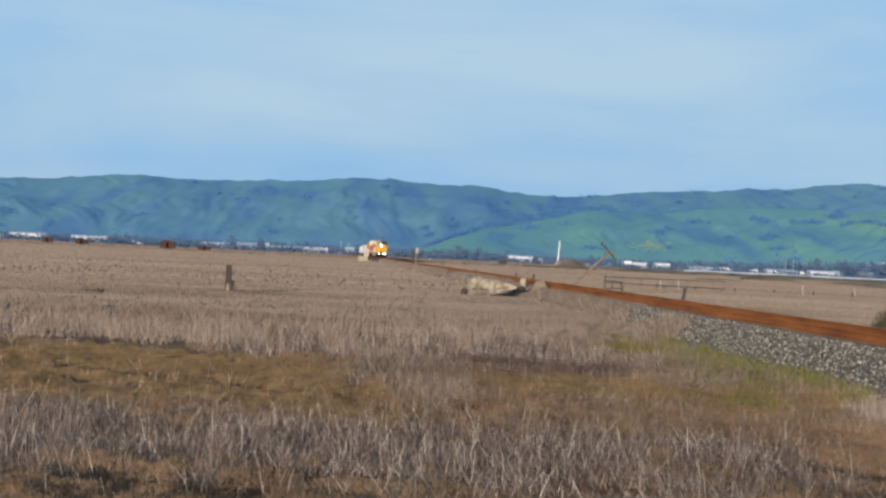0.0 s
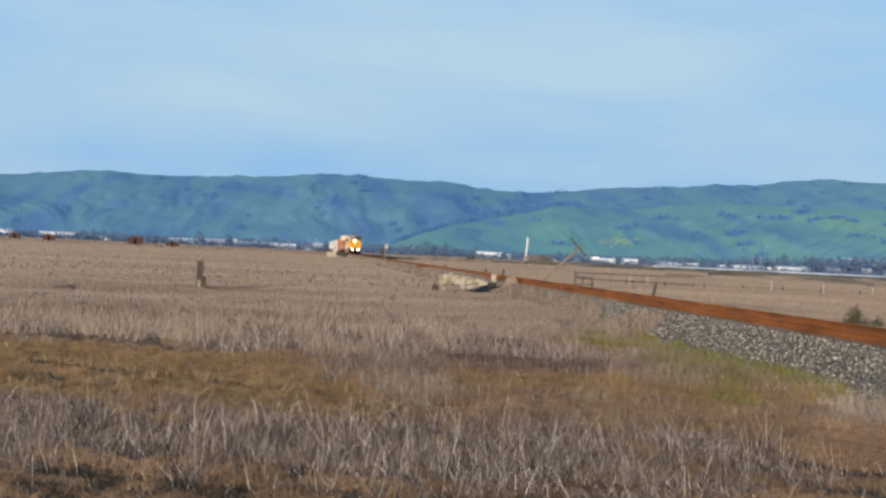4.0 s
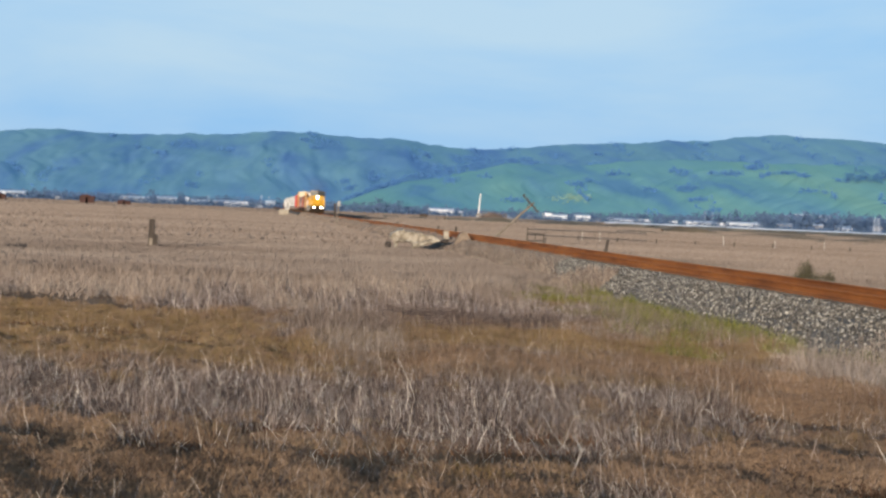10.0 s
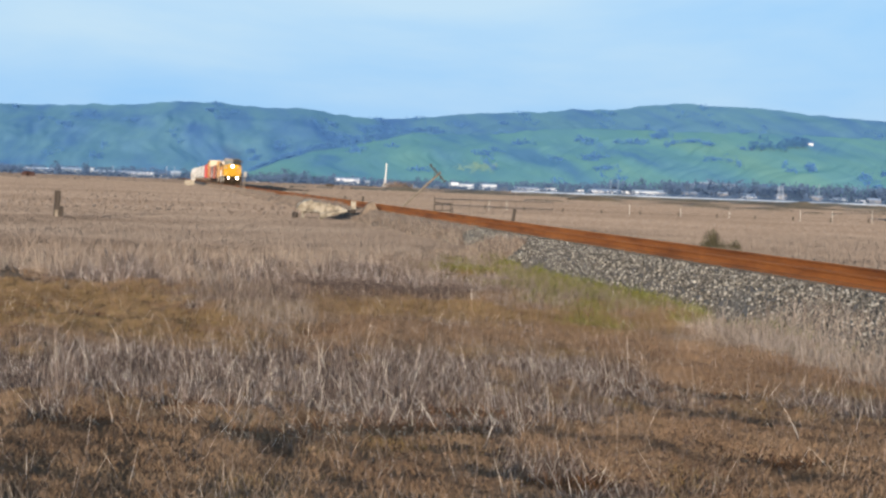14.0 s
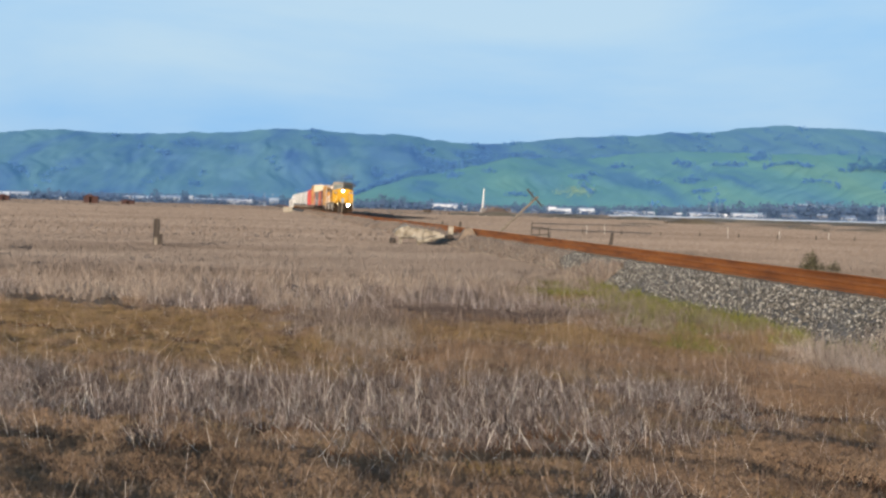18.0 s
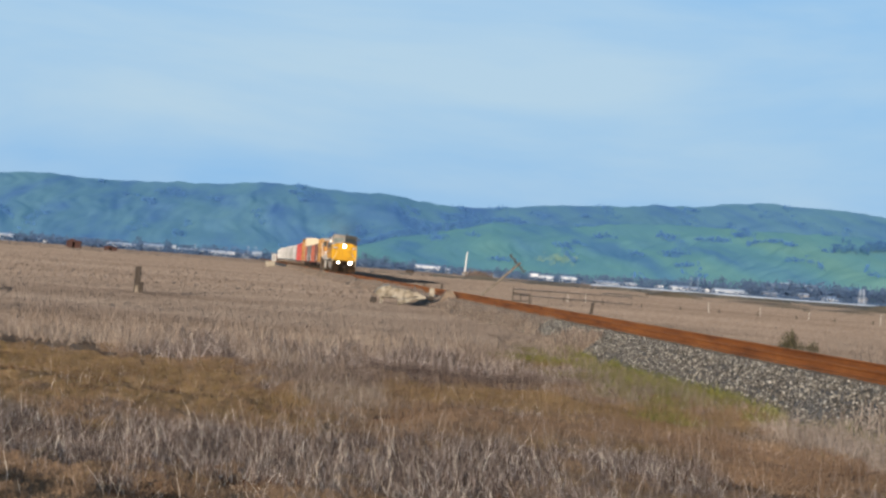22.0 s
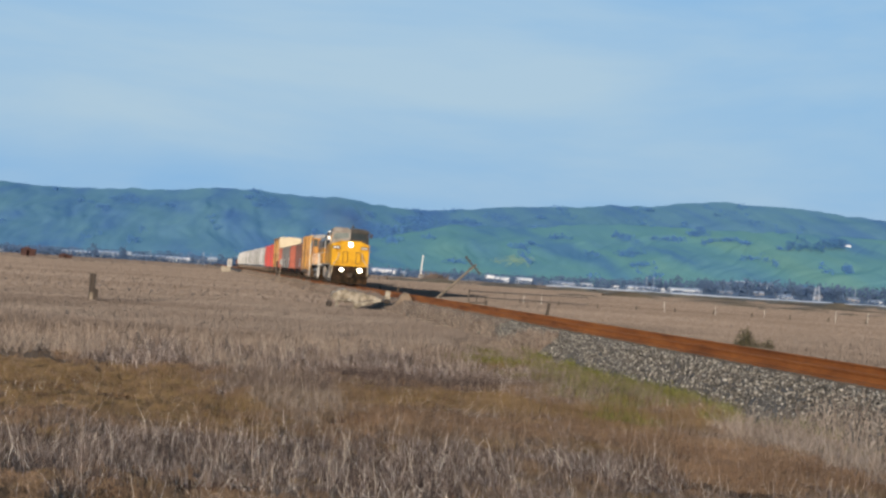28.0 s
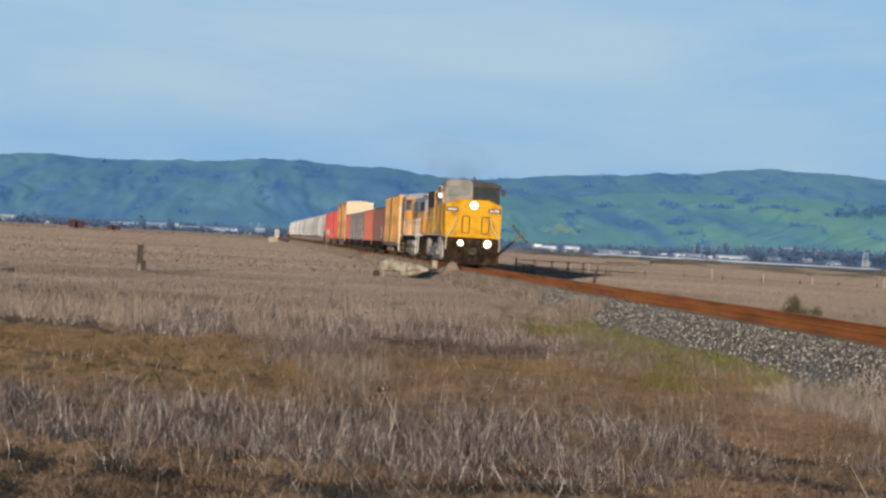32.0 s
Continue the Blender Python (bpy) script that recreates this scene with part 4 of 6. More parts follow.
def hill_z(top, y0, y1, u, s, seed, depth, freq):
    """Height on a hill sheet at the bearing u and the share s of the way from its foot to its crest: rounded spurs between sharp gullies."""
    crest = profile(top, u) * y1 / DEEP + 2.3
    uu, warp = u * freq + 0.7 * (1 - s), 0.7 * noise.noise((u * freq * 0.6, s * 3.0, seed + 8))
    ridge = sum(abs(noise.noise(((uu + warp) * f, s * 0.8 * f, seed + f))) / f ** 0.75 for f in (1.0, 2.1, 4.3, 8.6))
    wave = noise.fractal((u * freq * 0.4, s * 2.0, seed + 4), 1.0, 2.0, 4)
    env = math.sin(min(1, s) * math.pi) ** 0.8
    return crest * min(1, s) ** 0.9 + crest * depth * env * (ridge - 0.58) + crest * 0.06 * env * wave, ridge


FAR_RANGE = (RIDGE, 3250.0, 4450.0, 2.0, 0.075, 28.0)
FOOTHILLS = (FOOTHILL, 2350.0, 3150.0, 9.0, 0.09, 30.0)


def on_hill(hill, u, e):
    """The first point of a hill sheet that stands at the bearing u and the elevation e from the eye."""
    top, y0, y1, seed, depth, freq = hill
    for k in range(1, 100):
        s = k / 100
        y = y0 + (y1 - y0) * s
        z = hill_z(top, y0, y1, u, s, seed, depth, freq)[0]
        if (z - 2.3) / y >= e / DEEP:
            break
    return Vector((u * y / DEEP, y, z))


def hill_sheet(name, hill, u0, u1, nu, ns, mat, label):
    top, y0, y1, seed, depth, freq = hill
    verts = []
    for i in range(nu):
        u = u0 + (u1 - u0) * i / (nu - 1)
        for j in range(ns):
            s = j / (ns - 2) if j < ns - 1 else 1.12
            y = y0 + (y1 - y0) * s
            crest = profile(top, u) * y1 / DEEP + 2.3
            if s >= 1:
                z = crest - (22 if j == ns - 1 else 0) + (0.9 * noise.noise((u * 600, 0, seed)) + 3.2 * noise.noise((u * 110, 0, seed)) if j < ns - 1 else 0)
            else:
                z = hill_z(top, y0, y1, u, s, seed, depth, freq)[0]
            verts.append((u * y / DEEP, y, max(z, -1.0) if s > 0.02 else -1.0))
    i, j = np.meshgrid(np.arange(nu - 1), np.arange(ns - 1))
    a = (i * ns + j).ravel()
    ob = new(name, raw_mesh(name, verts, np.stack([a, a + ns, a + ns + 1, a + 1], 1), mat))
    ob.data.shade_smooth()
    return tagged(ob, label, "hills", kind="structure")


# aerial haze is put into these hill colours as a blue tint
HILL_FAR = material("haze_tinted_hill", [(0.100, 0.193, 0.335), (0.117, 0.224, 0.333), (0.133, 0.251, 0.326), (0.148, 0.274, 0.318)], 0.017, 0.95, stops=[0.30, 0.42, 0.52, 0.68], fine=0.04, detail=5, spec=0.0, stretch=(1, 0.1, 0.8))
HILL_NEAR = material("haze_tinted_green_hill", [(0.115, 0.23, 0.324), (0.143, 0.281, 0.311), (0.163, 0.315, 0.296), (0.193, 0.339, 0.274)], 0.0125, 0.95, stops=[0.33, 0.40, 0.52, 0.7], fine=0.04, detail=5, spec=0.0, stretch=(1, 0.1, 0.6))
HILL_TREE = material("haze_tinted_hill_woods", [(0.032, 0.083, 0.192), (0.045, 0.107, 0.218)], 0.01, 0.95, island=0.6, fine=0, spec=0.0)


def clumps(name, places, sizes, q, mat, label, category):
    """Many far trees as tufts of small leaf faces, joined."""
    c0, hs, n = np.array(places), np.array(sizes), len(places)
    c = c0[:, None, :] + np.stack([rng.normal(0, 1, (n, q)) * 0.42 * hs[:, None], rng.normal(0, 1, (n, q)) * 0.3 * hs[:, None], hs[:, None] * (0.05 + 0.85 * rng.random((n, q)))], 2)
    s = (hs * 0.25)[:, None, None]
    d, e = rng.normal(0, 1, (n, q, 3)) * (1, 0.3, 1), rng.normal(0, 1, (n, q, 3)) * (1, 0.3, 1)
    ob = new(name, raw_mesh(name, np.stack([c, c + s * d, c + s * (d + e)], 2).reshape(-1, 3), np.arange(3 * n * q).reshape(-1, 3), mat))
    tagged(ob, label, category, kind="stuff")


def make_hills():
    hill_sheet("hill_range", FAR_RANGE, -0.36, 0.56, 560, 90, HILL_FAR, "long grassy hill range with wooded gullies, tinted blue-green for haze")
    hill_sheet("foothill", FOOTHILLS, 0.02, 0.56, 440, 80, HILL_NEAR, "green grassy foothill with rounded spurs, tinted bluish for haze")
    # woods in the gullies and along the crest, in stands that run down the slope; their dark colour also gives gully
    # shade
    for name, hill, u0, u1, want, label in (("gully_woods", FAR_RANGE, -0.27, 0.5, 150, "haze-blue woods that also darken the gullies of the hill range"), ("foothill_scrub", FOOTHILLS, 0.09, 0.5, 26, "dark scrub in the folds of the foothill")):
        top, y0, y1, seed, depth, freq = hill
        places, sizes, stands = [], [], 0
        for k in range(want * 40):
            u, s = random.uniform(u0, u1), random.uniform(0.10, 0.97)
            ridge = hill_z(top, y0, y1, u, s, seed, depth, freq)[1]
            wooded = 0.16 if hill is FAR_RANGE and 0.09 < u < 0.36 and s > 0.55 else 0.0
            if stands < want and ridge < 0.38 + wooded + 0.12 * noise.noise((u * 22, s * 5, seed + 20)):
                stands += 1
                run, wide, slant = random.uniform(0.01, 0.05), random.uniform(0.0008, 0.0034), random.uniform(-0.02, 0.06)
                for i in range(random.randint(8, 34)):
                    ds = random.gauss(0, run)
                    uu, ss = u + random.gauss(0, wide) - ds * slant, min(0.985, max(0.05, s + ds))
                    y = y0 + (y1 - y0) * ss
                    places.append((uu * y / DEEP, y, hill_z(top, y0, y1, uu, ss, seed, depth, freq)[0] - 1))
                    sizes.append(random.uniform(2.6, 6.4))
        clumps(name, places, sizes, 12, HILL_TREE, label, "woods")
    # the wooded valley side behind the foothill's low end; its shade is put into the clumps' dark blue
    places = []
    for k in range(420):
        u = random.uniform(0.05, 0.165)
        e = profile(FOOTHILL, u) + random.uniform(0.0, 0.0035) * (1.2 - abs(u - 0.11) / 0.06)
        places.append(on_hill(FAR_RANGE, u, e) - Vector((0, 0, 2)))
    clumps("valley_woods", places, [random.uniform(3, 6.5) for _ in places], 24, HILL_TREE, "haze-blue woods that also give the valley shade behind the green foothill", "woods")

# ---- things along the track ----
def stake(name, label, x, y, z0, z1, r, mat, lean=(0, 0), category="post", group="", square=True):
    """A weathered post: a slightly twisted, tapered square or round timber with a worn top."""
    bm = bmesh.new()
    h = z1 - z0
    n = 4 if square else 8
    rings = []
    for k in range(7):
        f = k / 6
        rr = r * (1.05 - 0.12 * f) * random.uniform(0.94, 1.05)
        ring = []
        for i in range(n):
            a = math.pi / 4 + 2 * math.pi * i / n + 0.05 * f
            q = rr * (1.41 if square else 1)
            ring.append(bm.verts.new((lean[0] * h * f + q * math.cos(a), lean[1] * h * f + q * math.sin(a), z0 + h * f + (random.uniform(-0.04, 0.03) * r * 6 if k == 6 else 0))))
        rings.append(ring)
    for a, b in zip(rings, rings[1:]):
        for i in range(n):
            bm.faces.new((a[i], a[(i + 1) % n], b[(i + 1) % n], b[i]))
    bm.faces.new(rings[-1])
    bm.faces.new(rings[0][::-1])
    return solid(name, bm, mat, label, category, Matrix.Translation((x, y, 0)), group)


def rock(bm, cx, cy, cz, sx, sy, sz, seed, amp=0.35, sub=3):
    r = bmesh.ops.create_icosphere(bm, subdivisions=sub, radius=1.0)
    for v in r["verts"]:
        k = 1 + amp * noise.fractal(v.co * 1.3 + Vector((seed, 0, 0)), 0.9, 2.0, 4)
        c = v.co * k
        v.co = Vector((cx + sx * max(-0.85, min(0.85, c.x)), cy + sy * c.y, cz + sz * max(-0.8, min(0.8, c.z))))


def make_debris():
    ob = thing("broken_concrete", "pale weathered broken concrete slab lying in the dry grass", "concrete debris")
    bm = bmesh.new()
    # a thick slab that tapers to one end, held up on two broken legs
    out = [(7.05, 0.82), (7.16, 1.12), (7.5, 1.26), (7.78, 1.36), (7.95, 1.26), (8.45, 1.16), (8.85, 1.06), (9.2, 1.0), (9.62, 0.93), (9.66, 0.86), (9.2, 0.84), (8.75, 0.74), (8.3, 0.62), (7.75, 0.66), (7.35, 0.70)]
    bm_prism(bm, out, 125.6, 126.9)
    bmesh.ops.triangulate(bm, faces=bm.faces[:])
    bmesh.ops.subdivide_edges(bm, edges=bm.edges[:], cuts=2, use_grid_fill=True)
    for v in bm.verts:
        v.co += Vector((0.10 * noise.noise(v.co * 3.1), 0.30 * noise.noise(v.co * 2.6 + Vector((5, 0, 0))), 0.12 * noise.noise(v.co * 4.2 + Vector((0, 7, 0)))))
    part("slab", bm, CONCRETE, ob)
    for x, s in ((7.38, 1), (8.35, 2)):
        bm = bmesh.new()
        rock(bm, x, 126.0, 0.33, 0.10, 0.22, 0.55, s, 0.45)
        part("leg", bm, CONCRETE, ob)
    bm = bmesh.new()
    bm_rod(bm, (8.25, 125.5, 0.48), (9.7, 125.6, 0.82), 0.15, 7, 0.07)
    part("broken_beam", bm, CONCRETE, ob)
    bm = bmesh.new()
    bm_rod(bm, (9.3, 125.9, 0.85), (10.2, 126.3, 0.72), 0.06, 6)
    rock(bm, 10.05, 126.3, 0.78, 0.2, 0.15, 0.15, 8, 0.4, 2)
    part("splintered_end", bm, DARKWOOD, ob)
    bm = bmesh.new()
    bm_prism(bm, [(10.62, 0.0), (11.05, 0.98), (11.22, 1.08), (11.34, 1.0), (11.72, 0.2), (11.6, 0.0), (11.45, 0.15), (11.18, 0.72), (10.9, 0.0)], 126.2, 126.7)
    bmesh.ops.triangulate(bm, faces=bm.faces[:])
    bmesh.ops.subdivide_edges(bm, edges=bm.edges[:], cuts=2)
    for v in bm.verts:
        v.co.x = 10.25 + (v.co.x - 10.62) * 1.3
        v.co.z += 0.24
        v.co += Vector((0.08 * noise.noise(v.co * 4), 0.12 * noise.noise(v.co * 3), 0.08 * noise.noise(v.co * 5)))
    solid("concrete_lump", bm, TANSLAB, "tan broken concrete piece leaning like a tent in the grass", "concrete debris")
    stake("concrete_marker_post", "short pale concrete marker post beside the track", 10.52, 132.3, -0.1, 1.28, 0.15, CONCRETE, (0.03, 0))
    # dark lump added to give the shade in the slab's hollow end
    bm = bmesh.new()
    rock(bm, 6.95, 125.6, 0.42, 0.2, 0.2, 0.3, 14, 0.4, 2)
    solid("hollow_shade_lump", bm, DARKWOOD, "small dark lump added for the shaded hollow under the slab", "stump")


def make_posts():
    p = thing("fence_post", "old dark weathered timber post standing in the grass", "post")
    bm = bm_box(bmesh.new(), -4.84, 107.1, -0.1, -4.57, 107.34, 1.47, 0.02)
    for v in bm.verts:
        v.co.x += 0.05 * noise.noise(v.co * 3)
    part("shaft", bm, DARKWOOD, p)
    part("splice_block", bm_box(bmesh.new(), -4.57, 107.08, 0.30, -4.42, 107.3, 0.78, 0.02), DARKWOOD, p)
    part("lichen_face", bm_box(bmesh.new(), -4.79, 107.085, 0.15, -4.64, 107.097, 0.62), WOOD, p, "pale lichen-covered face")
    stake("timber_post", "dark leaning timber fence post beyond the track", 21.3, 144.2, -0.1, 1.05, 0.09, DARKWOOD, (0.14, 0), group="fence posts beyond the track")
    for x, y, h in ((17.0, 288, 0.95), (17.6, 210, 1.15), (18.9, 420, 1.0), (19.0, 249, 0.9)):
        stake("timber_post", "short dark timber fence post beyond the track", x, y, -0.1, h, 0.10, DARKWOOD, (0.03, 0), group="fence posts beyond the track")
    # small marker mast by the track
    m = thing("track_marker", "slim wooden marker mast with a small grey plate beside the bank", "marker post")
    part("mast", bm_rod(bmesh.new(), (9.6, 287, -0.1), (9.75, 287, 3.1), 0.07, 8), WOOD, m)
    part("plate", bm_box(bmesh.new(), 9.58, 286.85, 2.55, 9.95, 286.92, 3.15, 0.02), GREY_PAINT, m, "pale grey marker plate")
    part("dark_plate", bm_box(bmesh.new(), 9.2, 286.9, 1.2, 9.45, 286.95, 2.9, 0.02), DARKWOOD, m)
    # whitewashed box by the far end of the bank
    b = thing("relay_hut", "low whitewashed concrete box with a taller cabinet beside the bank", "relay hut")
    part("base_block", bm_box(bmesh.new(), 5.3, 574, -0.2, 7.5, 577, 1.5, 0.05), CONCRETE, b)
    part("cabinet", bm_box(bmesh.new(), 6.7, 574.3, 1.5, 7.7, 576.6, 3.2, 0.05), PALEWOOD, b)
    part("cabinet_roof", bm_box(bmesh.new(), 6.6, 574.2, 3.2, 7.8, 576.7, 3.32, 0.03), GREY_PAINT, b)
    part("door", bm_box(bmesh.new(), 6.9, 574.24, 1.7, 7.45, 574.298, 3.0), GREY_PAINT, b)


def make_pole():
    y = 201.6
    p = thing("utility_pole", "old leaning wooden utility pole with a tilted crossarm", "utility pole")
    part("pole", bm_rod(bmesh.new(), (19.8, y, -0.05), (23.5, y, 3.48), 0.115, 10, 0.09), WOOD, p)
    turn = Matrix.Rotation(radians(46.5), 4, "Y")
    hub = Vector((23.2, y - 0.14, 3.38))
    part("crossarm", bm_box(bmesh.new(), -1.0, -0.06, -0.06, 1.0, 0.06, 0.06, 0.01), DARKWOOD, p).matrix_basis = Matrix.Translation(hub) @ turn
    for s in (-0.9, -0.45, 0.45, 0.9):
        c, n = hub + turn @ Vector((s, 0, 0)), turn @ Vector((0, 0, 1))
        part("insulator", bm_rod(bmesh.new(), c + n * 0.05, c + n * 0.2, 0.04, 8), DARK_STEEL, p)
    part("brace", bm_rod(bmesh.new(), (22.9, y - 0.1, 2.95), (23.0, y - 0.16, 3.55), 0.025, 6), DARK_STEEL, p)


def make_fences():
    # rail fence leading from the gate away from the track
    f = thing("rail_fence", "weathered two-rail timber fence in the dry grass", "fence")
    a, b = Vector((20.3, 177.8, 0)), Vector((38.2, 231, 0))
    for k in range(9):
        q = a.lerp(b, k / 8)
        bm = bm_box(bmesh.new(), q.x - 0.05, q.y - 0.05, -0.1, q.x + 0.05, q.y + 0.05, 1.42 - 0.03 * k, 0.01)
        part("post", bm, GREYWOOD, f)
    for k in range(8):
        p, q = a.lerp(b, k / 8), a.lerp(b, (k + 1) / 8)
        for z in (1.33, 0.92):
            bm = bm_rod(bmesh.new(), (p.x, p.y - 0.09, z - 0.03 * k - (0.3 if z < 1 else 0) * k / 8), (q.x, q.y - 0.09, z - 0.03 * (k + 1) - (0.3 if z < 1 else 0) * (k + 1) / 8), 0.036, 6)
            part("rail", bm, GREYWOOD, f)
    g = thing("fence_gate", "small weathered timber gate frame", "gate")
    for x0, z0, x1, z1 in ((20.3, -0.1, 20.3, 1.5), (21.55, -0.1, 21.55, 1.08), (20.3, 1.05, 21.55, 0.98), (20.3, 0.45, 21.55, 0.5), (20.9, 0.45, 20.9, 1.0)):
        part("bar", bm_rod(bmesh.new(), (x0, 177.5, z0), (x1, 177.5, z1), 0.042, 6), DARKWOOD, g)
    # wire fence across the marsh: short dark posts with taller white ones between
    w = thing("wire_fence", "low wire fence of dark stakes across the dry marsh", "fence")
    xs = [32.0 + 3.95 * k for k in range(18)]
    for x in xs:
        part("stake", bm_box(bmesh.new(), x - 0.06, 235.15, -0.1, x + 0.06, 235.25, 0.56, 0.01), DARKWOOD, w)
    for z in (0.3, 0.5):
        part("wire", bm_rod(bmesh.new(), (xs[0], 235.13, z), (xs[-1], 235.13, z), 0.008, 4), DARK_STEEL, w)
    for x, y, h in ((34.2, 235, 1.12), (32.4, 235, 0.98), (46.7, 235, 1.16), (52.6, 238, 0.95), (63.6, 232.5, 1.25), (67.6, 235, 1.3), (70.6, 231, 1.5), (58.0, 239.5, 0.9)):
        stake("white_stake", "slim whitewashed wooden fence stake", x, y, -0.1, h, 0.019, PALEWOOD, (random.uniform(-0.05, 0.05), 0), "stake", "white fence stakes")
    for x, h in ((70.9, 2.75), (71.35, 2.9)):
        stake("pale_post", "tall pale wooden post at the corner of the wire fence", x, 225.1, -0.1, h, 0.036, PALEWOOD, (0.01, 0), "post", "tall corner posts")


def make_bush(x, y, z0, w, h, n, mat, label, seed):
    r = np.random.default_rng(seed)
    b = thing("bush", label, "bush")
    bm = bmesh.new()
    for k in range(14):
        a, t = r.uniform(0, 6.28), r.uniform(0.2, 0.9)
        bm_rod(bm, (x, y, z0), (x + w * 0.45 * t * math.cos(a), y + 0.4 * w * t * math.sin(a), z0 + h * r.uniform(0.5, 0.95)), 0.012, 4)
    part("stems", bm, DARKWOOD, b)
    a, t = r.uniform(0, 6.28, n), r.random(n) ** 0.6
    px = x + w * 0.5 * t * np.cos(a) * (0.75 + 0.35 * np.sin(a * 3 + seed))
    py = y + w * 0.4 * t * np.sin(a)
    pz = z0 + h * r.random(n) ** 0.8 * (1 - 0.6 * t ** 2) * (0.85 + 0.25 * np.sin(a * 2))
    d = r.normal(0, 1, (n, 3))
    e = r.normal(0, 1, (n, 3))
    s = 0.035
    c = np.stack([px, py, pz], 1)
    verts = np.stack([c, c + s * d, c + s * (d + e)], 1).reshape(-1, 3)
    ob = new("foliage", raw_mesh("foliage", verts, np.arange(3 * n).reshape(-1, 3), mat))
    ob.parent = b
    tagged(ob, kind="stuff")


# ---- far town ----
def building(x0, x1, y, z1, label, wall, roof, depth=14.0, pitch=0.25, z0=-0.3):
    b = thing("shed_building", label, "building", group="far town")
    w = x1 - x0
    z1 -= pitch * min(depth, w) * 0.35
    part("wall", bm_box(bmesh.new(), x0, y, z0, x1, y + depth, z1), wall, b)
    bm = bmesh.new()
    e, rise = 0.4, pitch * min(depth, w) * 0.35
    v = [bm.verts.new(p) for p in ((x0 - e, y - e, z1), (x1 + e, y - e, z1), (x1 + e, y + depth + e, z1), (x0 - e, y + depth + e, z1), (x0 - e, y + depth / 2, z1 + rise), (x1 + e, y + depth / 2, z1 + rise))]
    for q in ((0, 1, 5, 4), (2, 3, 4, 5), (0, 4, 3), (1, 2, 5), (3, 2, 1, 0)):
        bm.faces.new([v[i] for i in q])
    bmesh.ops.recalc_face_normals(bm, faces=bm.faces[:])
    part("roof", bm, roof, b)
    n = max(1, min(5, int(w / 6)))
    h = z1 - max(0, z0)
    for k in range(n):
        cx = x0 + w * (k + 0.5) / n
        part("window", bm_box(bmesh.new(), cx - 0.6, y - 0.06, z1 - h * 0.5, cx + 0.6, y + 0.02, z1 - h * 0.32), GREY_PAINT, b)
    part("door", bm_box(bmesh.new(), x0 + w * 0.12, y - 0.08, max(0, z0), x0 + w * 0.12 + 1.4, y + 0.02, max(0, z0) + 2.2), GREY_PAINT, b)


def far_tree(x, y, h, seed, mat, z=0.0):
    r = np.random.default_rng(seed)
    t = thing("far_tree", "dark tree on the edge of the far town, tinted bluish for haze", "tree", group="far trees")
    part("trunk", bm_rod(bmesh.new(), (x, y, z - 1.3), (x + 0.2, y, z + h * 0.5), 0.28, 6, 0.15), DARKWOOD, t)
    n = 150
    a, k = r.uniform(0, 6.28, n), r.random(n)
    rad = h * 0.30 * np.sqrt(np.clip(np.sin(np.pi * (0.12 + 0.86 * k)), 0, 1)) * r.uniform(0.4, 1.15, n)
    c = np.stack([x + rad * np.cos(a), y + rad * np.sin(a), z + h * (0.22 + 0.78 * k)], 1)
    d, e = r.normal(0, 1, (n, 3)), r.normal(0, 1, (n, 3))
    s = h * 0.065
    ob = new("crown", raw_mesh("crown", np.stack([c, c + s * d, c + s * (d + e)], 1).reshape(-1, 3), np.arange(3 * n).reshape(-1, 3), mat))
    ob.parent = t


TOWN_LEFT = [(-0.192, -0.171, 0.0030), (-0.156, -0.135, 0.0026), (-0.0806, -0.0638, 0.0021), (-0.0590, -0.0477, 0.0029), (-0.0424, -0.0401, 0.0031), (-0.0396, -0.0283, 0.0018),
             (-0.0258, -0.0104, 0.0021), (-0.0096, -0.0055, 0.0018), (0.0044, 0.0101, 0.0030), (0.1014, 0.1157, 0.0029), (0.1190, 0.1215, 0.0016), (0.1340, 0.1375, 0.0010)]
TOWN_RIGHT = [(0.1699, 0.1745, 0.0027), (0.1752, 0.1836, 0.0020), (0.1888, 0.1974, 0.0023), (0.2087, 0.2234, 0.0014), (0.2278, 0.2339, 0.0014), (0.2465, 0.2500, 0.0010), (0.2549, 0.2733, 0.0018),
              (0.2755, 0.2775, 0.0010), (0.2813, 0.2990, 0.0020), (0.3129, 0.3182, 0.0075), (0.3218, 0.3307, 0.0084), (0.3361, 0.3442, 0.0080), (0.3499, 0.3562, 0.0012), (0.4043, 0.4080, 0.0010), (0.4200, 0.4240, 0.0010)]


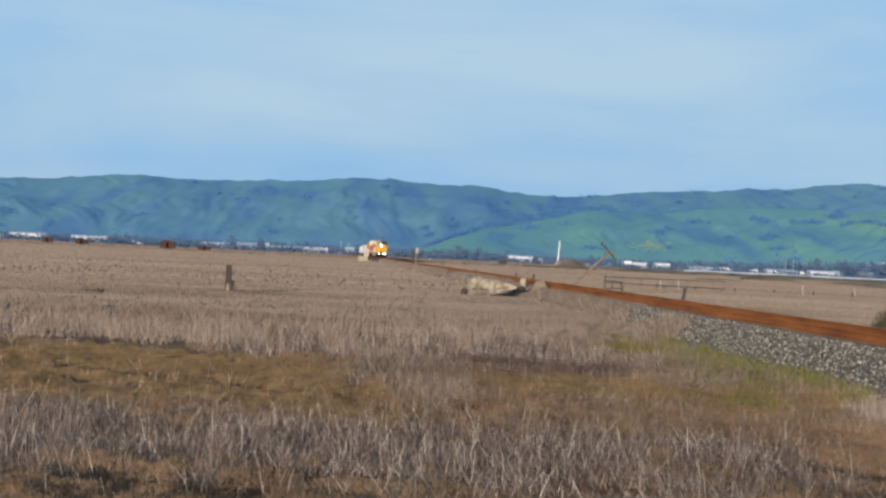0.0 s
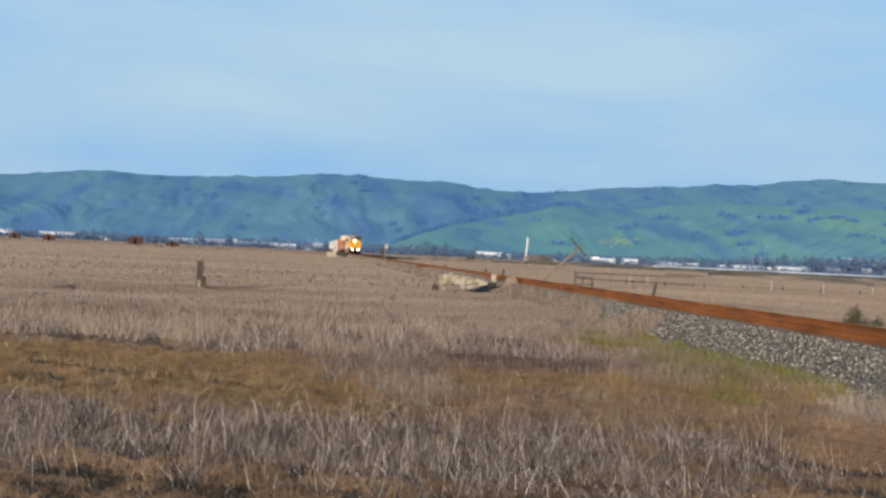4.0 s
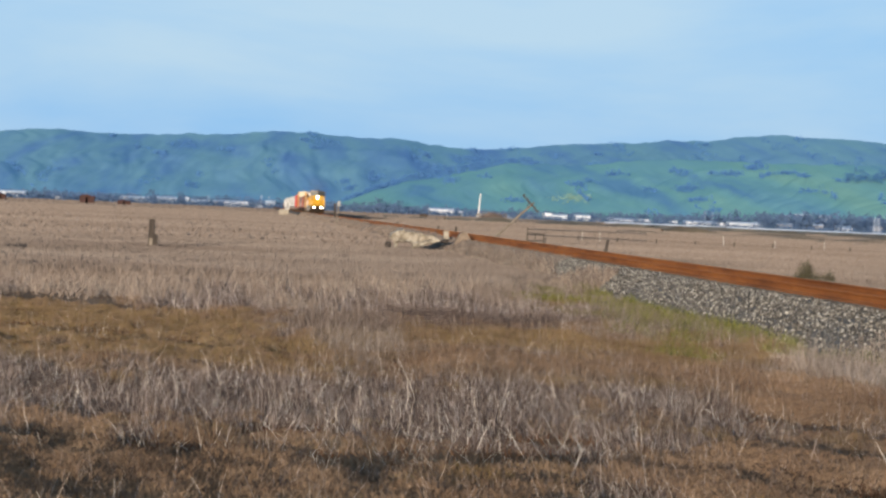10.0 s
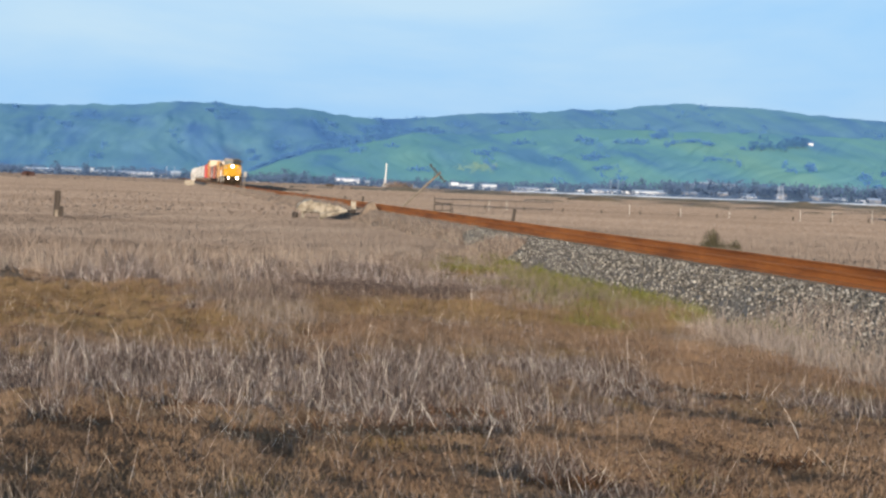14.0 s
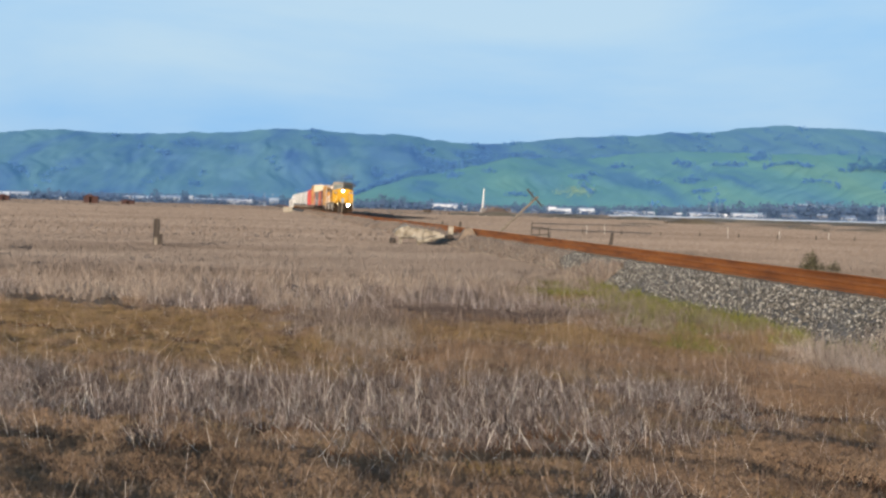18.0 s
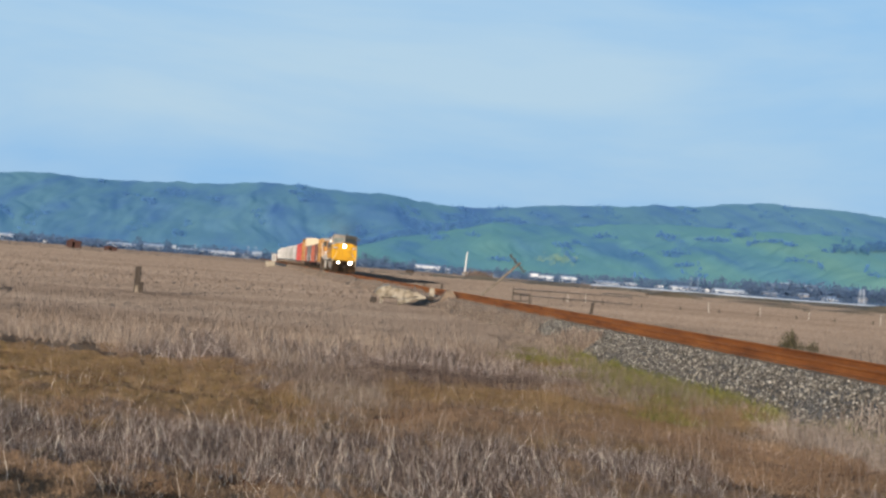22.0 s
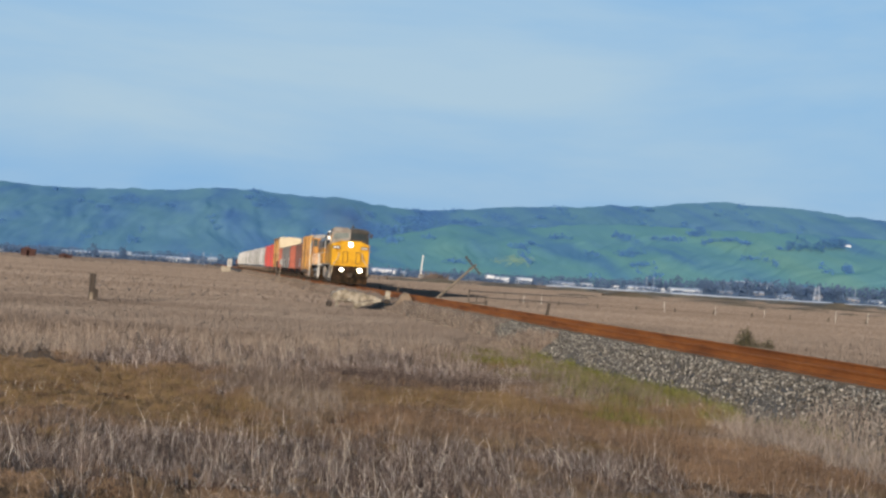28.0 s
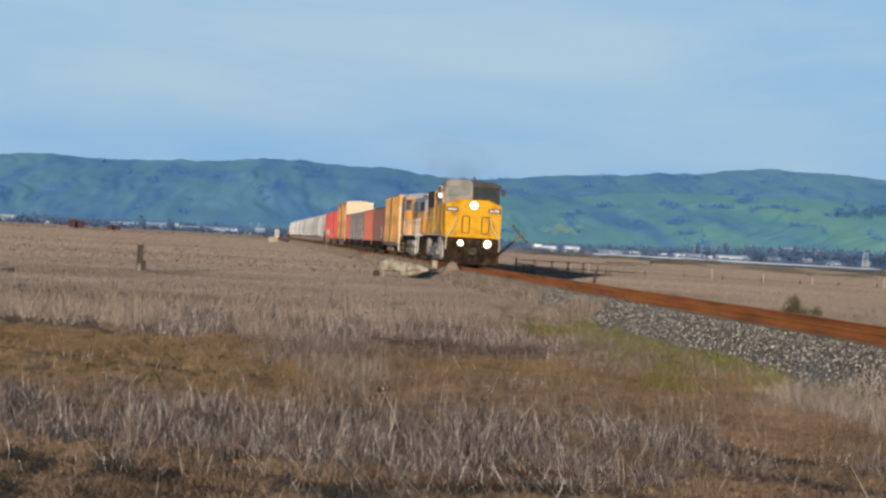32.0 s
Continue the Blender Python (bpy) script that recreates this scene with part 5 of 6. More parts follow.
def make_town():
    # far walls and roofs carry the haze as a blue tint
    walls = [material("haze_tinted_white_wall", [(0.36, 0.39, 0.43), (0.48, 0.50, 0.53)], 0.2, 0.7, fine=0.05), material("haze_tinted_grey_wall", [(0.14, 0.18, 0.24), (0.21, 0.25, 0.31)], 0.2, 0.8, fine=0.05),
             material("haze_tinted_roof", [(0.19, 0.24, 0.32), (0.27, 0.32, 0.40)], 0.2, 0.7, fine=0.05)]
    for i, (u0, u1, top) in enumerate(TOWN_LEFT + TOWN_RIGHT):
        d = 1300.0 if top < 0.005 else 1640.0
        white = i in (0, 1, 2, 6, 7, 9) or i >= 12 and top < 0.005
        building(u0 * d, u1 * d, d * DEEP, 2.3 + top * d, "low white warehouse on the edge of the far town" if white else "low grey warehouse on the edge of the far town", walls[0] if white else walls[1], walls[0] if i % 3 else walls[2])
    brush = material("brown_brush", [(0.06, 0.047, 0.042), (0.10, 0.077, 0.066)], 0.3, 0.9, island=0.5, fine=0)
    places = [(97.8 + random.gauss(0, 1.9), 980 + random.gauss(0, 3), 0) for _ in range(60)]
    clumps("brown_thicket", places, [random.uniform(1.2, 2.9) for _ in places], 30, brush, "leafless brown thicket on the dry plain", "thicket")
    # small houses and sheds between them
    tan = material("haze_tinted_tan_wall", [(0.115, 0.122, 0.145), (0.165, 0.17, 0.19)], 0.2, 0.8, fine=0.05)
    for k in range(34):
        u = -0.20 + 0.64 * ((k * 0.618) % 1.0)
        y = 1316.0 + 9 * (k % 7)
        w, h = random.uniform(5, 13), random.uniform(2.4, 4.2) + (2.5 if u > 0.28 else 0)
        building(u * y, u * y + w, y * DEEP, h, "small house on the edge of the far town", (walls[1], tan, walls[1], walls[0], tan)[k % 5], (walls[2], tan, walls[1])[k % 3], 8.0, 0.5)
    # white tower
    t = thing("white_tower", "slim white tower rising over the far trees", "tower")
    part("shaft", bm_rod(bmesh.new(), (156.6, 1681, 0), (157.6, 1681, 16.4), 0.56, 12, 0.42), WHITE_PAINT, t)
    part("cap", bm_rod(bmesh.new(), (157.6, 1681, 16.4), (157.62, 1681, 16.8), 0.58, 12), WHITE_PAINT, t)
    part("plinth", bm_box(bmesh.new(), 155, 1679, 0, 159, 1683, 2.5, 0.1), GREY_PAINT, t)
    # lattice pylons and thin masts, in the haze-tinted wall colours
    for u, y, h, wd in ((0.3706, 1094, 10.9, 4.0),):
        x, y = u * y, y * DEEP
        p = thing("pylon", "grey steel lattice pylon beyond the marsh", "pylon", group="pylons")
        legs = [(-1, -1), (1, -1), (1, 1), (-1, 1)]
        for sx, sy in legs:
            part("leg", bm_rod(bmesh.new(), (x + sx * wd / 2, y + sy * wd / 2, 0), (x + sx * 1.1, y + sy * 1.1, h), 0.17, 4), walls[2], p)
        for k in range(6):
            z, z2 = h * k / 6, h * (k + 1) / 6
            w0, w1 = wd / 2 + (1.1 - wd / 2) * k / 6, wd / 2 + (1.1 - wd / 2) * (k + 1) / 6
            for s in (-1, 1):
                part("brace", bm_rod(bmesh.new(), (x - s * w0, y - w0, z), (x + s * w1, y - w1, z2), 0.06, 4), walls[1], p)
        for k, z in enumerate((h * 0.75, h * 0.9)):
            part("crossarm", bm_box(bmesh.new(), x - 2.3 + 0.5 * k, y - 0.2, z, x + 2.3 - 0.5 * k, y + 0.2, z + 0.2), GREY_PAINT, p)
    for u, y, z in ((0.2663, 1290, 11.5), (0.2707, 1290, 11.8), (0.3943, 1290, 14.0), (0.002, 1290, 9.5), (0.0065, 1290, 9.0), (-0.029, 1290, 8.0)):
        m = thing("mast", "thin pale mast in the far town", "mast", group="masts")
        part("pole", bm_rod(bmesh.new(), (u * y, y * DEEP, 0), (u * y, y * DEEP, z), 0.2, 6), walls[1], m)
        part("head", bm_box(bmesh.new(), u * y - 0.6, y * DEEP - 0.1, z - 0.3, u * y + 0.6, y * DEEP + 0.1, z), walls[1], m)
    # rusty farm sheds on the near edge of the plain
    rust = material("rusty_red_sheet", [(0.022, 0.010, 0.009), (0.042, 0.017, 0.014)], 0.6, 0.85, fine=0.15)
    for u, y, w, h in ((-0.0995, 720, 6.2, 3.9), (-0.150, 760, 5.0, 3.0), (-0.170, 780, 4.5, 3.0), (-0.078, 700, 5.4, 2.2)):
        x, y = u * y, y * DEEP
        s = thing("farm_shed", "rusty red open farm shed on the dry plain", "shed", group="farm sheds")
        part("back_wall", bm_box(bmesh.new(), x - w / 2, y + 3, -0.2, x + w / 2, y + 3.2, h * 0.8), rust, s)
        part("bay", bm_box(bmesh.new(), x - w / 2, y, -0.2, x - w * 0.1, y + 2.9, h * 0.72), rust, s)
        part("side_bay", bm_box(bmesh.new(), x + w * 0.2, y + 0.2, -0.2, x + w / 2, y + 2.9, h * 0.66), rust, s)
        bm = bmesh.new()
        bm_prism(bm, [(x - w / 2 - 0.2, h * 0.74), (x - w * 0.15, h), (x + w / 2 + 0.2, h * 0.72), (x + w / 2 + 0.2, h * 0.66), (x - w / 2 - 0.2, h * 0.68)], y - 0.2, y + 3.3)
        part("roof", bm, rust, s)
    c = thing("storage_tank", "low black tank on the dry plain", "tank")
    part("tank", bm_rod(bmesh.new(), (66.9, 980, 1.0), (70.2, 980, 1.0), 0.55, 12), DARK_STEEL, c)
    for x in (67.6, 69.5):
        part("cradle", bm_box(bmesh.new(), x - 0.15, 979.6, -0.1, x + 0.15, 980.4, 0.6), DARK_STEEL, c)
    # pale salt levee and dark grassy dykes
    salt = material("pale_salt_crust", [(0.40, 0.42, 0.45), (0.54, 0.55, 0.57)], 0.05, 0.8, fine=0.06)
    bm = bmesh.new()
    rows = []
    for k in range(60):
        u = 0.206 + 0.30 * k / 59
        y = 1110 + 14 * math.sin(k * 0.21)
        h = 0.95 + 0.2 * noise.noise((k * 0.7, 0, 2))
        rows.append([bm.verts.new((u * y, y * DEEP + d, z)) for d, z in ((-5, -0.1), (-2, h * 0.9), (2, h), (6, -0.1))])
    for a, b in zip(rows, rows[1:]):
        for i in range(3):
            bm.faces.new((a[i], b[i], b[i + 1], a[i + 1]))
    bmesh.ops.recalc_face_normals(bm, faces=bm.faces[:])
    solid("salt_levee", bm, salt, "long low white salt-pond levee at the foot of the town", "levee", kind="structure")
    dyke = material("dark_grassy_dyke", [(0.045, 0.034, 0.023), (0.09, 0.068, 0.042), (0.15, 0.113, 0.075)], 0.05, 0.95, fine=0.2, bump=0.4, bump_scale=2)
    for (x0, y0), (x1, y1), h, w in (((62, 560), (225, 470), 1.5, 9), ((95, 395), (260, 300), 1.1, 5), ((150, 640), (420, 620), 1.3, 16), ((20, 560), (64, 560), 0.6, 8), ((70, 330), (210, 235), 0.6, 4), ((110, 760), (460, 800), 1.2, 20), ((85, 265), (130, 240), 0.45, 3)):
        bm = bmesh.new()
        rows = []
        for k in range(50):
            x, y = x0 + (x1 - x0) * k / 49, DEEP * (y0 + (y1 - y0) * k / 49)
            hh = h * min(1.2, max(-0.1, 0.5 + 1.3 * noise.noise((k * 0.33, y0, 1))))
            rows.append([bm.verts.new((x, y + d, z)) for d, z in ((-w, -0.1), (-w * 0.4, hh), (w * 0.3, hh), (w, -0.1))])
        for a, b in zip(rows, rows[1:]):
            for i in range(3):
                bm.faces.new((a[i], b[i], b[i + 1], a[i + 1]))
        bmesh.ops.recalc_face_normals(bm, faces=bm.faces[:])
        solid("dyke", bm, dyke, "low dark grassy dyke across the marsh", "dyke", kind="structure")
    # belt of trees behind the buildings
    belt = [(-0.3, 0.0035), (-0.19, 0.0033), (-0.1, 0.0036), (-0.05, 0.0042), (0.03, 0.0042), (0.055, 0.0040), (0.075, 0.0052), (0.095, 0.0036), (0.16, 0.0036), (0.21, 0.0045), (0.264, 0.0062), (0.317, 0.0088), (0.37, 0.0092), (0.45, 0.0096)]
    n = 2300
    us, ys = rng.uniform(-0.26, 0.5, n), rng.uniform(1330, 1560, n)
    hs = np.array([2.3 + 1340 * profile(belt, u) for u in us]) * rng.uniform(0.5, 1.0, n)
    q = 38
    c = np.stack([us * ys, ys * DEEP, np.zeros(n)], 1)[:, None, :] + np.stack([rng.normal(0, 1, (n, q)) * 0.36 * hs[:, None], rng.normal(0, 1, (n, q)) * 0.3 * hs[:, None], hs[:, None] * (0.05 + 0.95 * rng.random((n, q)) ** 0.8)], 2)
    s = (hs * 0.10)[:, None, None]
    d, e = rng.normal(0, 1, (n, q, 3)), rng.normal(0, 1, (n, q, 3))
    verts = np.stack([c, c + s * d, c + s * (d + e)], 2).reshape(-1, 3)
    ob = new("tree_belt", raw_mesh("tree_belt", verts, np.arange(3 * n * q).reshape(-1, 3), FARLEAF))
    tagged(ob, "dark belt of trees behind the far town, tinted bluish for haze", "woods", kind="stuff")
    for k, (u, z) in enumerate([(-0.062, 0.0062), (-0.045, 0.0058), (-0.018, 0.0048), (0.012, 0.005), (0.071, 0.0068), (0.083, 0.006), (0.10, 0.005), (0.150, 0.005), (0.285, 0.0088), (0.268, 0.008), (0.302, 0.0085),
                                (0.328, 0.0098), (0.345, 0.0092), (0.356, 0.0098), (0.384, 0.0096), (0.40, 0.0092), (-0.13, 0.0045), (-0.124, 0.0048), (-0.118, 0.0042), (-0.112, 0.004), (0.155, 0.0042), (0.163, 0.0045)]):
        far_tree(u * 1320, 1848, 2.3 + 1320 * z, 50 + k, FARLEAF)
    n = 1200
    us, ys = rng.uniform(-0.22, 0.45, n), rng.uniform(1255, 1296, n)
    hs, q = rng.uniform(1.4, 4.6, n) * np.where(us > 0.16, 0.78, 1.0), 30
    c = np.stack([us * ys, ys * DEEP, np.zeros(n)], 1)[:, None, :] + np.stack([rng.normal(0, 1, (n, q)) * 0.8 * hs[:, None], rng.normal(0, 1, (n, q)) * 0.3 * hs[:, None], hs[:, None] * rng.random((n, q))], 2)
    s = (hs * 0.2)[:, None, None]
    d, e = rng.normal(0, 1, (n, q, 3)), rng.normal(0, 1, (n, q, 3))
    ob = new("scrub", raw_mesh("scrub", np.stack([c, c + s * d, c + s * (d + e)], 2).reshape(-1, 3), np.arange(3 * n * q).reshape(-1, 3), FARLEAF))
    tagged(ob, "dark scrub in front of the far town", "scrub", kind="stuff")
    # a farmstead with its windbreak on the foothill
    k = 0
    for u0, u1, e, h, n in ((0.351, 0.372, 0.0285, 11, 11), (0.372, 0.386, 0.0305, 14, 8), (0.356, 0.361, 0.0345, 8, 3)):
        for i in range(n):
            u = u0 + (u1 - u0) * (i + random.uniform(-0.3, 0.3)) / max(1, n - 1)
            p = on_hill(FOOTHILLS, u, e + random.uniform(-0.0006, 0.0006))
            far_tree(p.x, p.y, h * random.uniform(0.7, 1.1), 200 + k, HILL_TREE, p.z)
            k += 1
    # dark thickets that follow the folds of the foothill
    for u0, u1, e0, bow, n in ((0.268, 0.286, 0.0288, 0.0012, 60), (0.298, 0.328, 0.0285, 0.0032, 95), (0.243, 0.250, 0.0292, 0.0004, 22), (0.322, 0.338, 0.0205, 0.0010, 34), (0.345, 0.352, 0.0285, -0.0004, 20), (0.228, 0.236, 0.0175, 0.0005, 18), (0.205, 0.211, 0.026, 0.0004, 16), (0.13, 0.137, 0.0215, 0.0006, 14), (0.255, 0.268, 0.0125, 0.0006, 24)):
        places = []
        for i in range(int(n * 0.6)):
            f = random.random()
            places.append(on_hill(FOOTHILLS, u0 + (u1 - u0) * f + random.gauss(0, 0.0006), e0 + bow * math.sin(f * math.pi * 0.9) + random.gauss(0, 0.0004)))
        clumps("hill_thicket", places, [random.uniform(2.4, 5.2) for _ in places], 20, HILL_TREE, "dark thicket in a fold of the green foothill, tinted blue for haze", "thicket")
    p = on_hill(FOOTHILLS, 0.388, 0.0328)
    building(p.x - 3.6, p.x + 3.6, p.y, p.z + 3.6, "white farmhouse high on the green foothill", walls[0], walls[2], 9.0, 0.5, p.z - 2)
    mustard = material("yellow_hill_patch", [(0.105, 0.172, 0.145), (0.118, 0.182, 0.14)], 0.05, 0.95, fine=0.1, spec=0.0)
    places = []
    for i in range(70):
        u, e = 0.186 + random.gauss(0, 0.0055), 0.0115 + random.gauss(0, 0.0013)
        places.append(on_hill(FOOTHILLS, u, e) + Vector((0, -3, 0)))
    clumps("mustard_patch", places, [random.uniform(1.6, 3.2) for _ in places], 16, mustard, "pale yellow flowering patch on the foothill", "flowers")
# ---- grass ----
def blades(n, xs, ys, h0, h1, width, lean, segs, mat, name, label, z=None, tall=1.0, spread=1.57, even=False):
    """n blades at (xs, ys): thin tapered strips that bend, joined into one mesh."""
    h = rng.uniform(h0, h1, n) * (1.0 if even else 0.6 + 0.8 * rng.random(n) ** 2) * tall
    ang = rng.uniform(0, 2 * np.pi, n)
    ln = rng.normal(0, lean, (n, 2))
    base = np.stack([xs, ys * DEEP, z if z is not None else np.zeros(n)], 1)
    turn = ang / (2 * np.pi) * spread - 0.4 - 0.2 * (spread < 1)
    face = np.stack([np.cos(turn), np.sin(turn), np.zeros(n)], 1)
    w = width * rng.uniform(0.6, 1.3, n)
    rows = []
    for k in range(segs + 1):
        f = k / segs
        c = base + np.stack([ln[:, 0] * h * f * (0.75 + 0.25 * f), ln[:, 1] * h * f * (0.75 + 0.25 * f), h * f * (1 - 0.08 * f)], 1)
        half = (w * (1 - (0.4 if even else 0.8) * f) / 2)[:, None] * face
        rows += [c - half, c + half]
    verts = np.stack(rows, 1).reshape(-1, 3)
    q = np.array([[2 * k, 2 * k + 1, 2 * k + 3, 2 * k + 2] for k in range(segs)])
    faces = (np.arange(n)[:, None, None] * (2 * segs + 2) + q[None]).reshape(-1, 4)
    ob = new(name, raw_mesh(name, verts, faces, mat))
    return tagged(ob, label, "grass", kind="stuff")


def tufts(xs, ys, zs, hs, q, size, mat, name, label):
    """Cushions of small upright shoots at (xs, ys) up to the heights hs, joined into one mesh."""
    n = len(xs)
    c = np.stack([xs, ys * DEEP, zs], 1)[:, None, :] + np.stack([rng.normal(0, 0.03, (n, q)), rng.normal(0, 0.03, (n, q)), hs[:, None] * rng.random((n, q)) ** 0.6], 2)
    turn = rng.uniform(-0.9, 0.9, (n, q))
    wide = np.stack([np.cos(turn), np.sin(turn), rng.normal(0, 0.25, (n, q))], 2) * (size * rng.uniform(0.4, 0.9, (n, q)))[..., None]
    tip = np.stack([rng.normal(0, 0.55, (n, q)), rng.normal(0, 0.35, (n, q)), rng.uniform(0.5, 1.0, (n, q))], 2) * (size * rng.uniform(2.0, 4.5, (n, q)))[..., None]
    verts = np.stack([c, c + wide, c + 0.5 * wide + tip], 2).reshape(-1, 3)
    ob = new(name, raw_mesh(name, verts, np.arange(3 * n * q).reshape(-1, 3), mat))
    return tagged(ob, label, "grass", kind="stuff")


def scatter(n, y0, y1, power=1.0, pad=2.0, right=True):
    """Points over the marsh on the near side of the bank, and beyond it."""
    y = y0 + (y1 - y0) * rng.random(n) ** power
    x = (-0.235 + 0.69 * rng.random(n)) * y + rng.uniform(-pad, pad, n)
    ok = (x < TX - 2.25 + 0.2 * np.sin(y * 0.6)) | ((x > TX + 3.4) if right else False)
    return x[ok], y[ok]


def field(x, y, sx, sy, seed):
    """Smooth patchiness from 0 to 1."""
    return np.array([0.5 + 0.5 * noise.fractal((a * sx, b * sy, seed), 0.9, 2.0, 3) for a, b in zip(x, y)])


def height(x, y):
    return np.array([rough_ground(a, b) for a, b in zip(x, y)])


def make_grass():
    # near marsh: grey stems, rust, olive and brown low growth, each kind in its own patches
    x, y = scatter(400000, 8.5, 40, 0.72, 1.0)
    p, q, m = field(x, y, 0.35, 0.22, 1.0), field(x, y, 0.9, 0.6, 3.0), field(x, y, 2.6, 1.8, 6.0)
    z = height(x, y)
    hol = np.array([hollow(a, b) for a, b in zip(x, y)])
    low = np.zeros(len(x), bool)      # the side of each hollow that lies open
    for cx, cy, rx, ry in HOLLOWS:
        low |= (np.abs(x - cx) < rx * (0.8 + 0.4 * q)) & (y > cy - 1.0) & (y < cy)
    tall = np.clip((0.45 + 0.9 * m) * (0.65 + 0.6 * q), 0.35, 1.25) * np.where(low, 0.6, 1.0)
    score = []
    for k, name in enumerate(PATCHES):
        w = np.full(len(x), 0.12)
        for cx, cy, rx, ry in PATCHES[name]:
            w = np.maximum(w, np.exp(-(((x - cx) / rx) ** 2 + ((y - cy) / ry) ** 2) ** 1.3))
        score.append(w + 0.95 * (field(x, y, 0.8, 0.5, 40.0 + 7 * k) - 0.5) + 0.75 * (field(x, y, 2.6, 1.7, 41.0 + 7 * k) - 0.5) + 0.25 * rng.random(len(x)))
    best = np.argmax(np.array(score), 0)
    kind = {name: best == k for k, name in enumerate(PATCHES)}
    bare = (m < 0.12) | (hol < 0.9)
    keep = rng.random(len(x))
    edge = np.interp(x, [-4, -1.5], [37, 34.5]) - np.where((x > 2.6) & (x < 7), 1.0, 7.0) * (p - 0.5)      # where the tan field begins
    near = (y < edge) & ~bare
    for name, mat_, share, h0, h1, w, lean, what, label in (
            ("grey", REED_GREY, (0.0, 0.52), 0.10, 0.34, 0.0038, 0.45, "dry_reeds", "grey-beige dry reed stems in the foreground marsh"),
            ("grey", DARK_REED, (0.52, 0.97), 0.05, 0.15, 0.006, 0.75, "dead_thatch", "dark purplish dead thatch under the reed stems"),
            ("grey", STALK, (0.972, 1.0), 0.16, 0.42, 0.0045, 0.38, "pale_stems", "bleached stems among the grey reeds"),
            ("rust", RUSTY, (0.0, 0.5), 0.04, 0.13, 0.0062, 0.75, "rusty_pickleweed", "low rust-tan pickleweed mats between the reeds"),
            ("rust", REED_GREY, (0.82, 1.0), 0.10, 0.34, 0.004, 0.4, "sparse_reeds", "sparse pale stems over the rust-tan mats"),
            ("olive", OLIVE, (0.0, 0.4), 0.04, 0.13, 0.007, 0.8, "marsh_grass", "short olive-brown marsh growth"),
            ("olive", RUSTY, (0.62, 0.8), 0.05, 0.14, 0.006, 0.8, "brown_marsh_grass", "short rust-brown marsh growth"),
            ("olive", REED, (0.95, 1.0), 0.14, 0.34, 0.005, 0.35, "thin_reeds", "thin tan stems over the short marsh growth"),
            ("brown", PICKLE, (0.0, 0.5), 0.04, 0.14, 0.0062, 0.75, "pickleweed", "low brown pickleweed mats between the reeds"),
            ("brown", OLIVE, (0.75, 0.88), 0.03, 0.10, 0.006, 0.8, "olive_pickleweed", "olive tips over the brown pickleweed mats"),
            ("brown", REED_GREY, (0.88, 1.0), 0.10, 0.32, 0.004, 0.45, "sparse_stems", "sparse grey stems over the brown mats"),
            ("tan", REED, (0.0, 0.5), 0.12, 0.32, 0.006, 0.4, "tan_stems", "tan dry reeds that reach into the short marsh growth"),
            ("tan", OLIVE, (0.5, 0.9), 0.04, 0.13, 0.007, 0.8, "olive_undergrowth", "olive-brown growth under the tan reeds")):
        a = near & kind[name] & (keep >= share[0]) & (keep < share[1])
        blades(int(a.sum()), x[a], y[a], h0, h1, w, lean, 2, mat_, what, label, z[a], tall[a])
    # fleshy tufts that fill the mats
    for name, mat_, share, h, what, label in (
            ("rust", RUSTY, (0.1, 0.7), 0.15, "rusty_tufts", "rust-tan tufts of the pickleweed mats"),
            ("rust", PICKLE, (0.7, 0.97), 0.15, "dull_tufts", "dull brown tufts among the rust-tan mats"),
            ("olive", OLIVE, (0.1, 0.6), 0.13, "olive_tufts", "olive-brown tufts of the marsh growth"),
            ("olive", RUSTY, (0.6, 0.95), 0.13, "orange_tufts", "rust-orange tufts of the marsh growth"),
            ("brown", PICKLE, (0.1, 0.8), 0.15, "brown_tufts", "brown tufts of the pickleweed mats"),
            ("brown", RUSTY, (0.8, 0.97), 0.13, "tan_tufts", "tan tufts over the brown pickleweed mats"),
            ("grey", DARK_REED, (0.6, 0.85), 0.12, "grey_tufts", "dark grey-brown tufts under the reed stems")):
        a = near & kind[name] & (keep >= share[0]) & (keep < share[1])
        tufts(x[a], y[a], z[a], h * tall[a], 4, 0.0115, mat_, what, label)
    a = (hol > 0.7) & (hol < 1.9) & (keep < 0.035) & (y < 21)
    blades(int(a.sum()), x[a], y[a], 0.12, 0.30, 0.0045, 0.75, 3, STALK, "broken_stalks", "pale broken reed stalks round the dark hollows", z[a])
    # stems that fill the hollows; the hollows' shade is put into their dark colour
    u, v = rng.uniform(-1.15, 1.15, (2, 800 * len(HOLLOWS)))
    c = np.repeat(np.array(HOLLOWS), 800, axis=0)
    x, y = c[:, 0] + u * c[:, 2], c[:, 1] + v * c[:, 3]
    k = u * u + v * v < 0.75 + 0.5 * field(x, y, 1.5, 1.5, 2.0)
    x, y = x[k], y[k]
    blades(len(x), x, y, 0.05, 0.15, 0.007, 0.7, 2, DEAD, "dead_stems", "dark stems whose colour gives the shade of the hollows", height(x, y))
    # growth close round the standpoint
    x, y = rng.uniform(-14, 10, 26000), rng.uniform(-13, 9.5, 26000)
    k = rng.random(26000) < 0.5
    for sel, mat_, name, label in ((k, PICKLE, "low_pickleweed", "low brown pickleweed on the marsh floor"), (~k, REED_GREY, "low_reeds", "short grey dry reeds on the marsh floor")):
        blades(int(sel.sum()), x[sel], y[sel], 0.06, 0.22, 0.012, 0.6, 1, mat_, name, label, height(x[sel], y[sel]))
